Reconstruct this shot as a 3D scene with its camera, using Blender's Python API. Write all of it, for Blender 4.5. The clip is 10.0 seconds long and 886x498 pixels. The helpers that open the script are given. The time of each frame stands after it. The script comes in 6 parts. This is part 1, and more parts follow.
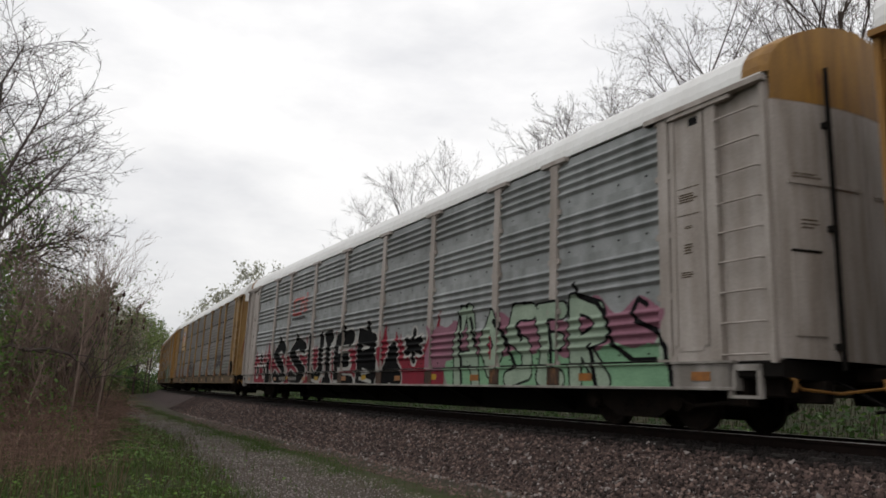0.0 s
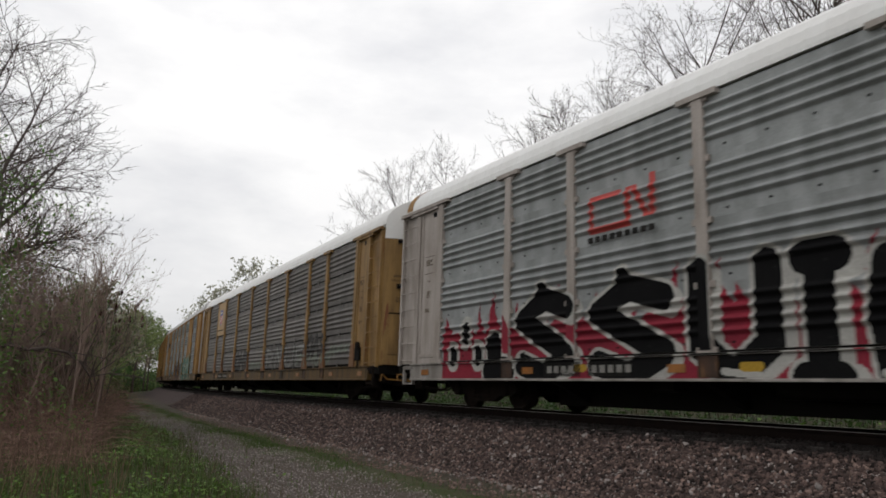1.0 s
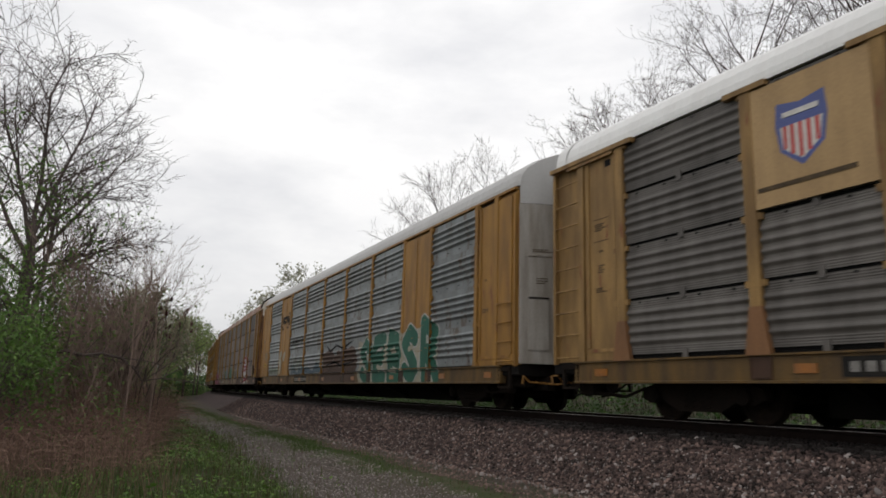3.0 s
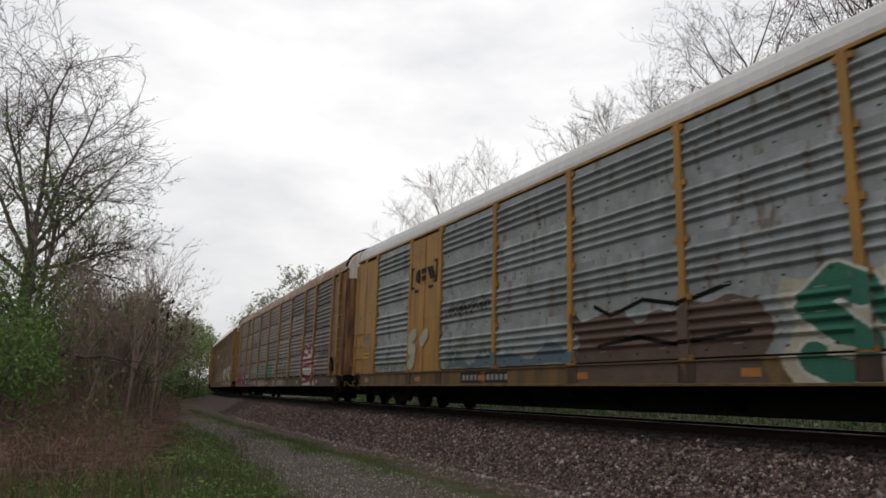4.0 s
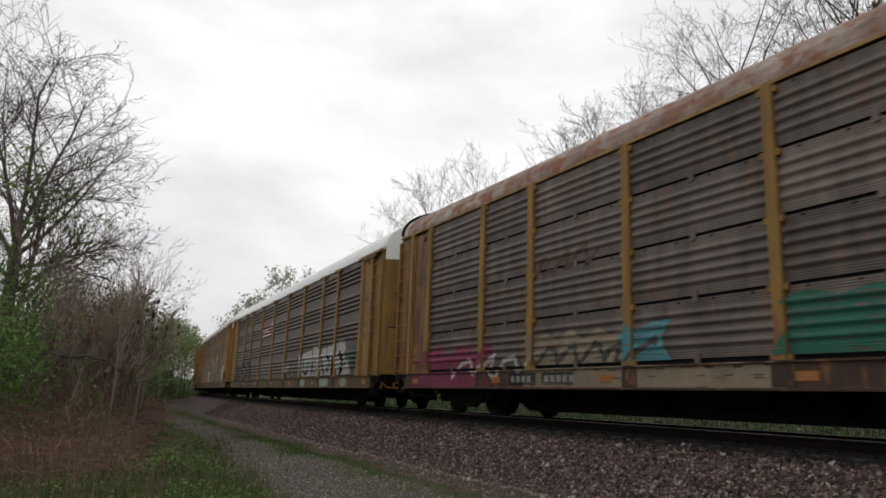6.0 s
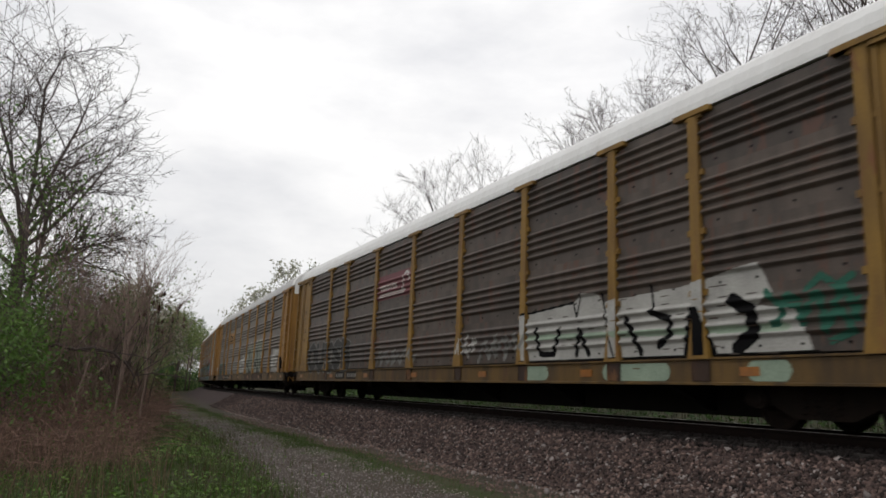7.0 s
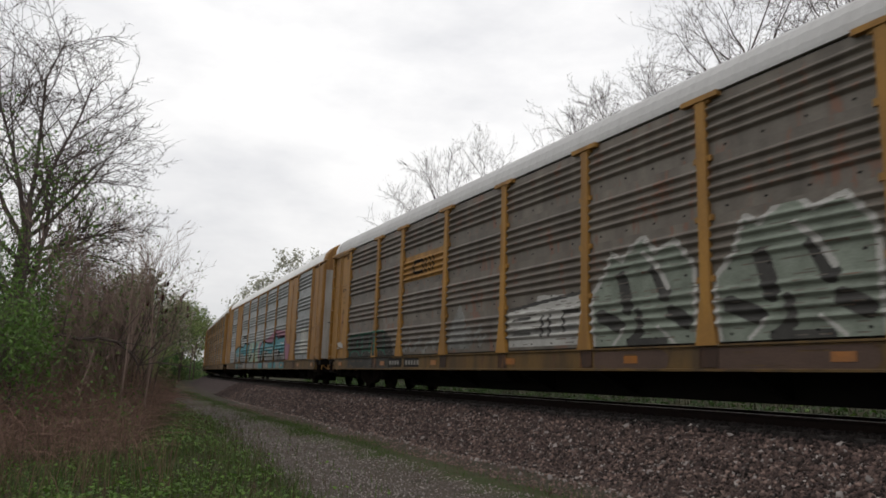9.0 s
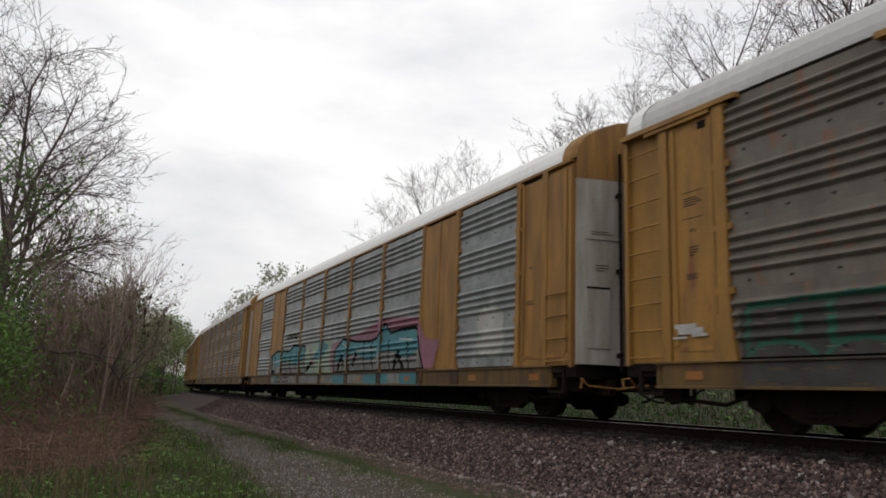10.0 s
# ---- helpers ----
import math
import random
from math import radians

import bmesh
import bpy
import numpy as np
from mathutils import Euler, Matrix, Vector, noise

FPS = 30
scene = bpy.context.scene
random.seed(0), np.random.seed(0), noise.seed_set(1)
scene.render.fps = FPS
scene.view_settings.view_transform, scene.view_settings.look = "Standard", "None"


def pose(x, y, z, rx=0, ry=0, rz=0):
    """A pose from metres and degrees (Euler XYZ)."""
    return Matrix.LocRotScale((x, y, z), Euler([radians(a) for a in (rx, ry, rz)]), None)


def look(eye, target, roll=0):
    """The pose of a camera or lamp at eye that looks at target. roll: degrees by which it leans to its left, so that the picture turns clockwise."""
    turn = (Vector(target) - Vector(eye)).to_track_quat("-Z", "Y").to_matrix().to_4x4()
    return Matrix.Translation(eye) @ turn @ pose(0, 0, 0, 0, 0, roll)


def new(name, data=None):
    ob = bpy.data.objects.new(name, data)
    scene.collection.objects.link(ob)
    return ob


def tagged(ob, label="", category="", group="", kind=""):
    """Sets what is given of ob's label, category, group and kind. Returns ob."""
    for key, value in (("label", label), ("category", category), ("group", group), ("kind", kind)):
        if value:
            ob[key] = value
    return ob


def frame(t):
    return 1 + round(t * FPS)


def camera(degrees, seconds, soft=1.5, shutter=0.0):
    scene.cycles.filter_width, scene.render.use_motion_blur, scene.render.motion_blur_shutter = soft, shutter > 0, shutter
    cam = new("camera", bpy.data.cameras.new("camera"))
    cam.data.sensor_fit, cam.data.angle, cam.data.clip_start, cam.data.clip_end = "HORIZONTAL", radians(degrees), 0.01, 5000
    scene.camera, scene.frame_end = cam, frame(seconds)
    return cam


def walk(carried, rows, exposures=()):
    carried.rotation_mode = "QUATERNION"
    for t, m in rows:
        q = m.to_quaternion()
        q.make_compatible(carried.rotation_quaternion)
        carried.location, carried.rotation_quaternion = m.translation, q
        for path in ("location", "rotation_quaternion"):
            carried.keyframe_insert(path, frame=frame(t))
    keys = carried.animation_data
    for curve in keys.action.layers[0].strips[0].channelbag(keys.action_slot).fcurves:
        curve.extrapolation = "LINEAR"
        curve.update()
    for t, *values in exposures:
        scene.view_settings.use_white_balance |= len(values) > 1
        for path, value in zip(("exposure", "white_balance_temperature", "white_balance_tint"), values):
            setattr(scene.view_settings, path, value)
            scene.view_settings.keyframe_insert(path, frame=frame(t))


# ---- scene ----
cam = camera(62.88, 10.0, soft=1.7, shutter=0.12)
EYE = (0.0, 0.0, 0.325)
# seconds, yaw, pitch, roll of the held camera
TURNS = [
    (0.0, -0.179, 11.578, -2.398), (0.5, -0.722, 11.55, -1.987), (1.0, -0.236, 11.144, -1.745),
    (1.5, 1.119, 11.408, -1.978), (2.0, 1.924, 11.266, -1.527), (2.5, 2.949, 11.264, -1.5),
    (4.0, 3.302, 11.472, -1.575), (4.5, 2.494, 11.641, -1.762), (5.0, 2.058, 11.7, -1.788),
    (5.5, 2.099, 11.731, -1.805), (7.0, 2.616, 11.191, -2.204), (7.5, 2.618, 10.705, -1.998),
    (8.0, 2.619, 10.457, -1.891), (8.5, 2.677, 10.294, -1.957), (9.0, 2.873, 10.243, -1.912),
    (9.5, 2.115, 10.896, -2.357), (10.0, 1.658, 11.516, -2.198)]
walk(cam, [(t, pose(*EYE, 90 + p, r, y)) for t, y, p, r in TURNS])
scene.view_settings.exposure = 0.0

# ---- world: a bright overcast sky ----
world = bpy.data.worlds.new("overcast")
scene.world = world
world.use_nodes = True
wn, wl = world.node_tree.nodes, world.node_tree.links
wn.clear()
w_out, w_bg = wn.new("ShaderNodeOutputWorld"), wn.new("ShaderNodeBackground")
w_sky = wn.new("ShaderNodeTexSky")
w_sky.sky_type, w_sky.sun_disc = "NISHITA", False
w_sky.sun_elevation, w_sky.sun_rotation = radians(48), radians(20)
w_dim = wn.new("ShaderNodeVectorMath")
w_dim.operation = "SCALE"
w_dim.inputs["Scale"].default_value = 0.1
wl.new(w_sky.outputs["Color"], w_dim.inputs[0])
w_co, w_map = wn.new("ShaderNodeTexCoord"), wn.new("ShaderNodeMapping")
w_map.inputs["Scale"].default_value = (1.6, 1.6, 4.2)
w_map.inputs["Rotation"].default_value = (0.1, 0.05, 0.6)
wl.new(w_co.outputs["Generated"], w_map.inputs["Vector"])
w_noise = wn.new("ShaderNodeTexNoise")
w_noise.inputs["Scale"].default_value, w_noise.inputs["Detail"].default_value = 1.7, 7.0
w_noise.inputs["Roughness"].default_value = 0.56
wl.new(w_map.outputs["Vector"], w_noise.inputs["Vector"])
w_ramp = wn.new("ShaderNodeValToRGB")
w_ramp.color_ramp.elements[0].position, w_ramp.color_ramp.elements[1].position = 0.34, 0.60
w_ramp.color_ramp.elements[0].color = (0.82, 0.82, 0.838, 1)
w_ramp.color_ramp.elements[1].color = (1.075, 1.062, 1.052, 1)
wl.new(w_noise.outputs["Fac"], w_ramp.inputs["Fac"])
w_mix = wn.new("ShaderNodeMix")
w_mix.data_type = "RGBA"
w_mix.inputs["Factor"].default_value = 0.95
wl.new(w_dim.outputs["Vector"], w_mix.inputs["A"])
w_sep, w_low, w_dull = wn.new("ShaderNodeSeparateXYZ"), wn.new("ShaderNodeMapRange"), wn.new("ShaderNodeVectorMath")
wl.new(w_co.outputs["Generated"], w_sep.inputs["Vector"])
wl.new(w_sep.outputs["Z"], w_low.inputs["Value"])
w_low.inputs["From Min"].default_value, w_low.inputs["From Max"].default_value = 0.0, 0.42
w_low.inputs["To Min"].default_value, w_low.inputs["To Max"].default_value = 0.84, 1.03
w_dull.operation = "SCALE"
wl.new(w_ramp.outputs["Color"], w_dull.inputs[0])
wl.new(w_low.outputs["Result"], w_dull.inputs["Scale"])
wl.new(w_dull.outputs["Vector"], w_mix.inputs["B"])
wl.new(w_mix.outputs["Result"], w_bg.inputs["Color"])
w_bg.inputs["Strength"].default_value = 1.0
wl.new(w_bg.outputs["Background"], w_out.inputs["Surface"])
sun = new("sun", bpy.data.lights.new("sun", "SUN"))
sun.data.energy, sun.data.angle, sun.data.color = 0.5, radians(25), (1.0, 0.97, 0.93)
sun.matrix_world = look((0, 0, 50), (22, 30, 0))

# ---- the line of the track ----
PHI, BEND, BEND_FROM, BEND_TO = radians(30.152), 0.001658, 2.4, 170.0
TRACK = 9.583          # centre of the track from the line through the camera
SPEED, FIRST, COUPLED = 16.676, 19.23, 28.55


def line(u, d=0.0):
    """Place and heading at u metres along the line, d metres to its right."""
    x, y, h = 0.0, 0.0, PHI
    if u <= BEND_FROM:
        x, y = -math.sin(h) * u, math.cos(h) * u
    else:
        x, y = -math.sin(h) * BEND_FROM, math.cos(h) * BEND_FROM
        a = min(u, BEND_TO) - BEND_FROM
        g = PHI - BEND * a
        x += -(math.cos(g) - math.cos(PHI)) / BEND
        y += -(math.sin(g) - math.sin(PHI)) / BEND
        h = g
        if u > BEND_TO:
            x += -math.sin(h) * (u - BEND_TO)
            y += math.cos(h) * (u - BEND_TO)
    return x + math.cos(h) * d, y + math.sin(h) * d, h


def ground_z(u, d):
    """Height of the ground; the rails' tops are at 0."""
    ds = (-900, -40, -8, 0, 2.4, 3.2, 4.6, 5.5, 6.3, 6.9, 8.15, 8.55, 10.62, 11.0, 12.0, 14, 18, 24, 45, 120, 900)
    zs = (-1.5, -1.5, -1.4, -1.25, -1.14, -1.2, -1.21, -1.1, -1.12, -1.0, -0.27, -0.172, -0.172, -0.3, -0.75, -0.5, 0.2, 1.2, 2.6, 4.0, 6.0)
    z = float(np.interp(d, ds, zs))
    if d < 8.2 or d > 11:
        z += 0.05 * noise.noise((u * 0.35, d * 0.6, 3.0)) + 0.02 * noise.noise((u * 1.7, d * 1.9, 8.0))
    return z


# ---- shapes ----
class Shape:
    def __init__(self):
        self.v, self.f, self.m = [], [], []

    def face(self, pts, m=0):
        n = len(self.v)
        self.v.extend(pts)
        self.f.append(tuple(range(n, n + len(pts))))
        self.m.append(m)

    def box(self, x0, x1, y0, y1, z0, z1, m=0, c=0.0):
        """A box; c chamfers its four upright-lying long edges along y."""
        if c:
            prof = [(x0 + c, z0), (x1 - c, z0), (x1, z0 + c), (x1, z1 - c), (x1 - c, z1), (x0 + c, z1), (x0, z1 - c), (x0, z0 + c)]
            self.along(prof, y0, y1, m)
            return
        n = len(self.v)
        self.v += [(x0, y0, z0), (x1, y0, z0), (x1, y1, z0), (x0, y1, z0), (x0, y0, z1), (x1, y0, z1), (x1, y1, z1), (x0, y1, z1)]
        for q in ((3, 2, 1, 0), (4, 5, 6, 7), (0, 1, 5, 4), (1, 2, 6, 5), (2, 3, 7, 6), (3, 0, 4, 7)):
            self.f.append(tuple(n + i for i in q))
            self.m.append(m)

    def along(self, prof, y0, y1, m=0, closed=True, caps=True):
        """A profile of (x, z) drawn along y."""
        n, k = len(self.v), len(prof)
        self.v += [(x, y0, z) for x, z in prof] + [(x, y1, z) for x, z in prof]
        for i in range(k if closed else k - 1):
            j = (i + 1) % k
            self.f.append((n + i, n + j, n + k + j, n + k + i))
            self.m.append(m)
        if closed and caps:
            self.f.append(tuple(n + k - 1 - i for i in range(k)))
            self.f.append(tuple(n + k + i for i in range(k)))
            self.m += [m, m]

    def upright(self, prof, z0, z1, m=0):
        """A profile of (x, y) drawn upright."""
        n, k = len(self.v), len(prof)
        self.v += [(x, y, z0) for x, y in prof] + [(x, y, z1) for x, y in prof]
        for i in range(k):
            j = (i + 1) % k
            self.f.append((n + i, n + j, n + k + j, n + k + i))
            self.m.append(m)
        self.f.append(tuple(n + k - 1 - i for i in range(k)))
        self.f.append(tuple(n + k + i for i in range(k)))
        self.m += [m, m]

    def tube(self, pts, radii, sides=5, m=0, caps=False):
        n0 = len(self.v)
        pts = [Vector(p) for p in pts]
        side = None
        for i, p in enumerate(pts):
            a = (pts[min(i + 1, len(pts) - 1)] - pts[max(i - 1, 0)])
            a.normalize()
            if side is None:
                side = a.cross(Vector((0.31, 0.77, 0.55)))
                if side.length < 0.05:
                    side = a.cross(Vector((1, 0, 0)))
            side = (side - a * side.dot(a)).normalized()
            up = a.cross(side)
            r = radii[i]
            for s in range(sides):
                c = 2 * math.pi * s / sides
                self.v.append(p + side * (r * math.cos(c)) + up * (r * math.sin(c)))
        for i in range(len(pts) - 1):
            for s in range(sides):
                b = n0 + i * sides
                self.f.append((b + s, b + (s + 1) % sides, b + sides + (s + 1) % sides, b + sides + s))
                self.m.append(m)
        if caps:
            self.f.append(tuple(n0 + sides - 1 - s for s in range(sides)))
            self.f.append(tuple(n0 + (len(pts) - 1) * sides + s for s in range(sides)))
            self.m += [m, m]

    def drum(self, centre, axis, r, half, sides=20, m=0):
        c, a = Vector(centre), Vector(axis).normalized()
        self.tube([c - a * half, c + a * half], [r, r], sides, m, True)

    def mesh(self, name, materials, smooth=False):
        me = bpy.data.meshes.new(name)
        me.from_pydata([tuple(p) for p in self.v], [], self.f)
        for mt in materials if isinstance(materials, (list, tuple)) else [materials]:
            me.materials.append(mt)
        if any(self.m):
            me.polygons.foreach_set("material_index", self.m)
        if smooth:
            me.polygons.foreach_set("use_smooth", [True] * len(me.polygons))
        me.update()
        return me


def part(name, shape, material, parent=None, label="", smooth=False):
    """Links a shape, or a mesh made before, as one object under a thing or part."""
    me = shape.mesh(name, material, smooth) if isinstance(shape, Shape) else shape
    ob = new(name, me)
    ob.parent = parent
    if label:
        tagged(ob, label)
    return ob


def thing(name, label, category, group="", kind=""):
    ob = new(name)
    ob.empty_display_size = 0.3
    return tagged(ob, label, category, group, kind)


# ---- materials ----
def surface(name, base, dirt=None, amount=0.5, rough=0.7, metal=0.0, scale=2.0, stretch=(1, 1, 1), bump=0.15, fine=40.0,
            speck=None, speck_at=0.68, island=0.0, spec=0.5, grit=0.16, edge=0.18, piece=0.0):
    """A worn surface: a base colour, dirt in large stretched patches, fine grain, and optional specks or rust."""
    mt = bpy.data.materials.new(name)
    mt.use_nodes = True
    nt = mt.node_tree
    n, l = nt.nodes, nt.links
    b = n["Principled BSDF"]
    b.inputs["Roughness"].default_value, b.inputs["Metallic"].default_value = rough, metal
    b.inputs["Specular IOR Level"].default_value = spec
    co, mp, inf = n.new("ShaderNodeTexCoord"), n.new("ShaderNodeMapping"), n.new("ShaderNodeObjectInfo")
    add = n.new("ShaderNodeVectorMath")
    off = n.new("ShaderNodeVectorMath")
    off.operation = "SCALE"
    off.inputs[0].default_value = (7.0, 13.0, 5.0)
    l.new(inf.outputs["Random"], off.inputs["Scale"])
    l.new(co.outputs["Object"], add.inputs[0])
    l.new(off.outputs["Vector"], add.inputs[1])
    l.new(add.outputs["Vector"], mp.inputs["Vector"])
    mp.inputs["Scale"].default_value = stretch
    big, small = n.new("ShaderNodeTexNoise"), n.new("ShaderNodeTexNoise")
    big.inputs["Scale"].default_value, big.inputs["Detail"].default_value = scale, 5.0
    small.inputs["Scale"].default_value, small.inputs["Detail"].default_value = fine, 3.0
    l.new(mp.outputs["Vector"], big.inputs["Vector"])
    l.new(add.outputs["Vector"], small.inputs["Vector"])
    dirt = dirt or tuple(c * 0.5 for c in base)
    ramp = n.new("ShaderNodeValToRGB")
    ramp.color_ramp.elements[0].position, ramp.color_ramp.elements[1].position = 0.5 - edge, 0.5 + edge
    ramp.color_ramp.elements[0].color = (0, 0, 0, 1)
    ramp.color_ramp.elements[1].color = (amount, amount, amount, 1)
    l.new(big.outputs["Fac"], ramp.inputs["Fac"])
    mix = n.new("ShaderNodeMix")
    mix.data_type = "RGBA"
    mix.inputs["A"].default_value, mix.inputs["B"].default_value = (*base, 1), (*dirt, 1)
    l.new(ramp.outputs["Color"], mix.inputs["Factor"])
    grain = n.new("ShaderNodeMapRange")
    grain.inputs["From Min"].default_value, grain.inputs["From Max"].default_value = 0.3, 0.7
    grain.inputs["To Min"].default_value, grain.inputs["To Max"].default_value = 1 - grit, 1 + grit
    l.new(small.outputs["Fac"], grain.inputs["Value"])
    vary = n.new("ShaderNodeMath")
    vary.operation = "MULTIPLY"
    l.new(grain.outputs["Result"], vary.inputs[0])
    vary.inputs[1].default_value = 1.0
    if island:
        geo, isl = n.new("ShaderNodeNewGeometry"), n.new("ShaderNodeMapRange")
        isl.inputs["To Min"].default_value, isl.inputs["To Max"].default_value = 1 - island, 1 + island
        l.new(geo.outputs["Random Per Island"], isl.inputs["Value"])
        l.new(isl.outputs["Result"], vary.inputs[1])
    elif piece:
        pc = n.new("ShaderNodeMapRange")
        pc.inputs["To Min"].default_value, pc.inputs["To Max"].default_value = 1 - piece, 1 + piece
        l.new(inf.outputs["Random"], pc.inputs["Value"])
        l.new(pc.outputs["Result"], vary.inputs[1])
    tone = n.new("ShaderNodeVectorMath")
    tone.operation = "SCALE"
    l.new(mix.outputs["Result"], tone.inputs[0])
    l.new(vary.outputs["Value"], tone.inputs["Scale"])
    last = tone.outputs["Vector"]
    if speck:
        sn, sr, sm = n.new("ShaderNodeTexNoise"), n.new("ShaderNodeValToRGB"), n.new("ShaderNodeMix")
        sn.inputs["Scale"].default_value, sn.inputs["Detail"].default_value = 2.6, 8.0
        sn.inputs["Roughness"].default_value = 0.65
        l.new(mp.outputs["Vector"], sn.inputs["Vector"])
        sr.color_ramp.elements[0].position, sr.color_ramp.elements[1].position = speck_at - 0.06, speck_at
        l.new(sn.outputs["Fac"], sr.inputs["Fac"])
        sm.data_type = "RGBA"
        sm.inputs["B"].default_value = (*speck, 1)
        l.new(sr.outputs["Color"], sm.inputs["Factor"])
        l.new(last, sm.inputs["A"])
        last = sm.outputs["Result"]
    l.new(last, b.inputs["Base Color"])
    if bump:
        bp = n.new("ShaderNodeBump")
        bp.inputs["Strength"].default_value, bp.inputs["Distance"].default_value = bump, 0.01
        l.new(small.outputs["Fac"], bp.inputs["Height"])
        l.new(bp.outputs["Normal"], b.inputs["Normal"])
    return mt


def leafy(name, base, other):
    """Leaves and blades: two colours from piece to piece, with some light coming through."""
    mt = bpy.data.materials.new(name)
    mt.use_nodes = True
    n, l = mt.node_tree.nodes, mt.node_tree.links
    b = n["Principled BSDF"]
    b.inputs["Roughness"].default_value = 0.6
    b.inputs["Specular IOR Level"].default_value = 0.3
    geo, mix = n.new("ShaderNodeNewGeometry"), n.new("ShaderNodeMix")
    mix.data_type = "RGBA"
    mix.inputs["A"].default_value, mix.inputs["B"].default_value = (*base, 1), (*other, 1)
    l.new(geo.outputs["Random Per Island"], mix.inputs["Factor"])
    l.new(mix.outputs["Result"], b.inputs["Base Color"])
    tr, ad = n.new("ShaderNodeBsdfTranslucent"), n.new("ShaderNodeMixShader")
    l.new(mix.outputs["Result"], tr.inputs["Color"])
    ad.inputs["Fac"].default_value = 0.3
    l.new(b.outputs["BSDF"], ad.inputs[1])
    l.new(tr.outputs["BSDF"], ad.inputs[2])
    l.new(ad.outputs["Shader"], n["Material Output"].inputs["Surface"])
    return mt


RUST = (0.16, 0.06, 0.025)
STREAK = (3.0, 1.6, 0.35)


def paint_mat(name, c, amount=0.5, dirt=(0.07, 0.05, 0.035), speck=None, at=0.7):
    c, dirt = [tuple(v * 0.64 for v in q) for q in (c, dirt)]
    return surface(name, c, dirt, amount, 0.62, 0.0, 2.2, STREAK, 0.08, 35.0, speck, at - 0.06, spec=0.3, grit=0.1, edge=0.15)


def panel_mat(name, c, dirt, amount=0.7, speck=None, at=0.72, piece=0.1):
    c, dirt = [tuple(v * 0.62 for v in q) for q in (c, dirt)]
    return surface(name, c, dirt, amount, 0.6, 0.15, 1.6, (2.0, 1.7, 0.45), 0.1, 45.0, speck, at - 0.08, spec=0.55, grit=0.14, edge=0.2, piece=piece)


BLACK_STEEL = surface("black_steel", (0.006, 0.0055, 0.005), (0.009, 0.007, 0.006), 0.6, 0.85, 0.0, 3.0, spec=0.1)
INSIDE_SHADE = surface("inside_shade", (0.02, 0.02, 0.02), None, 0.3, 0.9, spec=0.1)
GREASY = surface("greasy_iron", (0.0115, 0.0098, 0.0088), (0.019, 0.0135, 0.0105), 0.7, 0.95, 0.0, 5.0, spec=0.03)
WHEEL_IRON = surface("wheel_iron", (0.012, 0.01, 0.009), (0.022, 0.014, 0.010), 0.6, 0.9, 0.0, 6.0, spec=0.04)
RAIL_SIDE = surface("rail_rust", (0.008, 0.0055, 0.005), (0.013, 0.008, 0.006), 0.6, 0.9, 0.0, 6.0, spec=0.08)
RAIL_TOP = surface("rail_polished", (0.42, 0.39, 0.37), (0.25, 0.22, 0.2), 0.5, 0.4, 0.5, 2.0, (1, 0.1, 1), 0.02)
TIE_WOOD = surface("tie_wood", (0.022, 0.017, 0.014), (0.012, 0.01, 0.009), 0.7, 0.9, 0.0, 4.0, (1, 8, 8), 0.5, 30)
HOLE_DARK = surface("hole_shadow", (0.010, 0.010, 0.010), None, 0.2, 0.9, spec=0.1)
ORANGE = surface("reflector_orange", (0.25, 0.088, 0.006), (0.10, 0.04, 0.01), 0.5, 0.4, 0.0, 6.0)
MARK_WHITE = surface("stencil_white", (0.19, 0.18, 0.165), (0.09, 0.083, 0.075), 0.6, 0.6, 0.0, 6.0)
STENCIL_INK = surface("stencil_ink", (0.05, 0.038, 0.026), (0.11, 0.075, 0.04), 0.6, 0.8, 0.0, 9.0, spec=0.12)
MARK_BLACK = surface("stencil_black", (0.012, 0.012, 0.012), (0.03, 0.025, 0.02), 0.5, 0.8, 0.0, 6.0, spec=0.12)
BARK = surface("bark", (0.085, 0.066, 0.058), (0.042, 0.032, 0.029), 0.7, 0.9, 0.0, 3.0, (4, 4, 1), 0.5, 25, spec=0.2)
BARK_PALE = surface("bark_pale", (0.245, 0.178, 0.148), (0.13, 0.09, 0.076), 0.7, 0.9, 0.0, 3.0, (4, 4, 1), 0.4, 25, spec=0.2)
BRAMBLE = surface("bramble_stems", (0.195, 0.122, 0.094), (0.11, 0.067, 0.053), 0.6, 0.85, 0.0, 3.0, island=0.45, spec=0.2)
DRY_STEM = surface("dry_stems", (0.16, 0.108, 0.072), (0.095, 0.062, 0.045), 0.6, 0.9, 0.0, 3.0, island=0.4, spec=0.2)
GRASS = leafy("grass_blades", (0.036, 0.066, 0.014), (0.082, 0.125, 0.028))
WEED = leafy("weed_leaves", (0.052, 0.112, 0.016), (0.125, 0.215, 0.034))
DRY_GRASS = leafy("dry_grass", (0.042, 0.038, 0.019), (0.018, 0.027, 0.009))
VERGE_STRAW = leafy("verge_straw", (0.105, 0.068, 0.045), (0.06, 0.042, 0.026))
SPRING_LEAF = leafy("spring_leaves", (0.11, 0.165, 0.04), (0.20, 0.24, 0.085))
BUD_LEAF = leafy("bud_leaves", (0.28, 0.29, 0.20), (0.38, 0.37, 0.29))
FRESH_LEAF = leafy("fresh_leaves", (0.06, 0.125, 0.022), (0.12, 0.20, 0.045))
DARK_LEAF = leafy("dark_leaves", (0.026, 0.062, 0.014), (0.055, 0.10, 0.024))
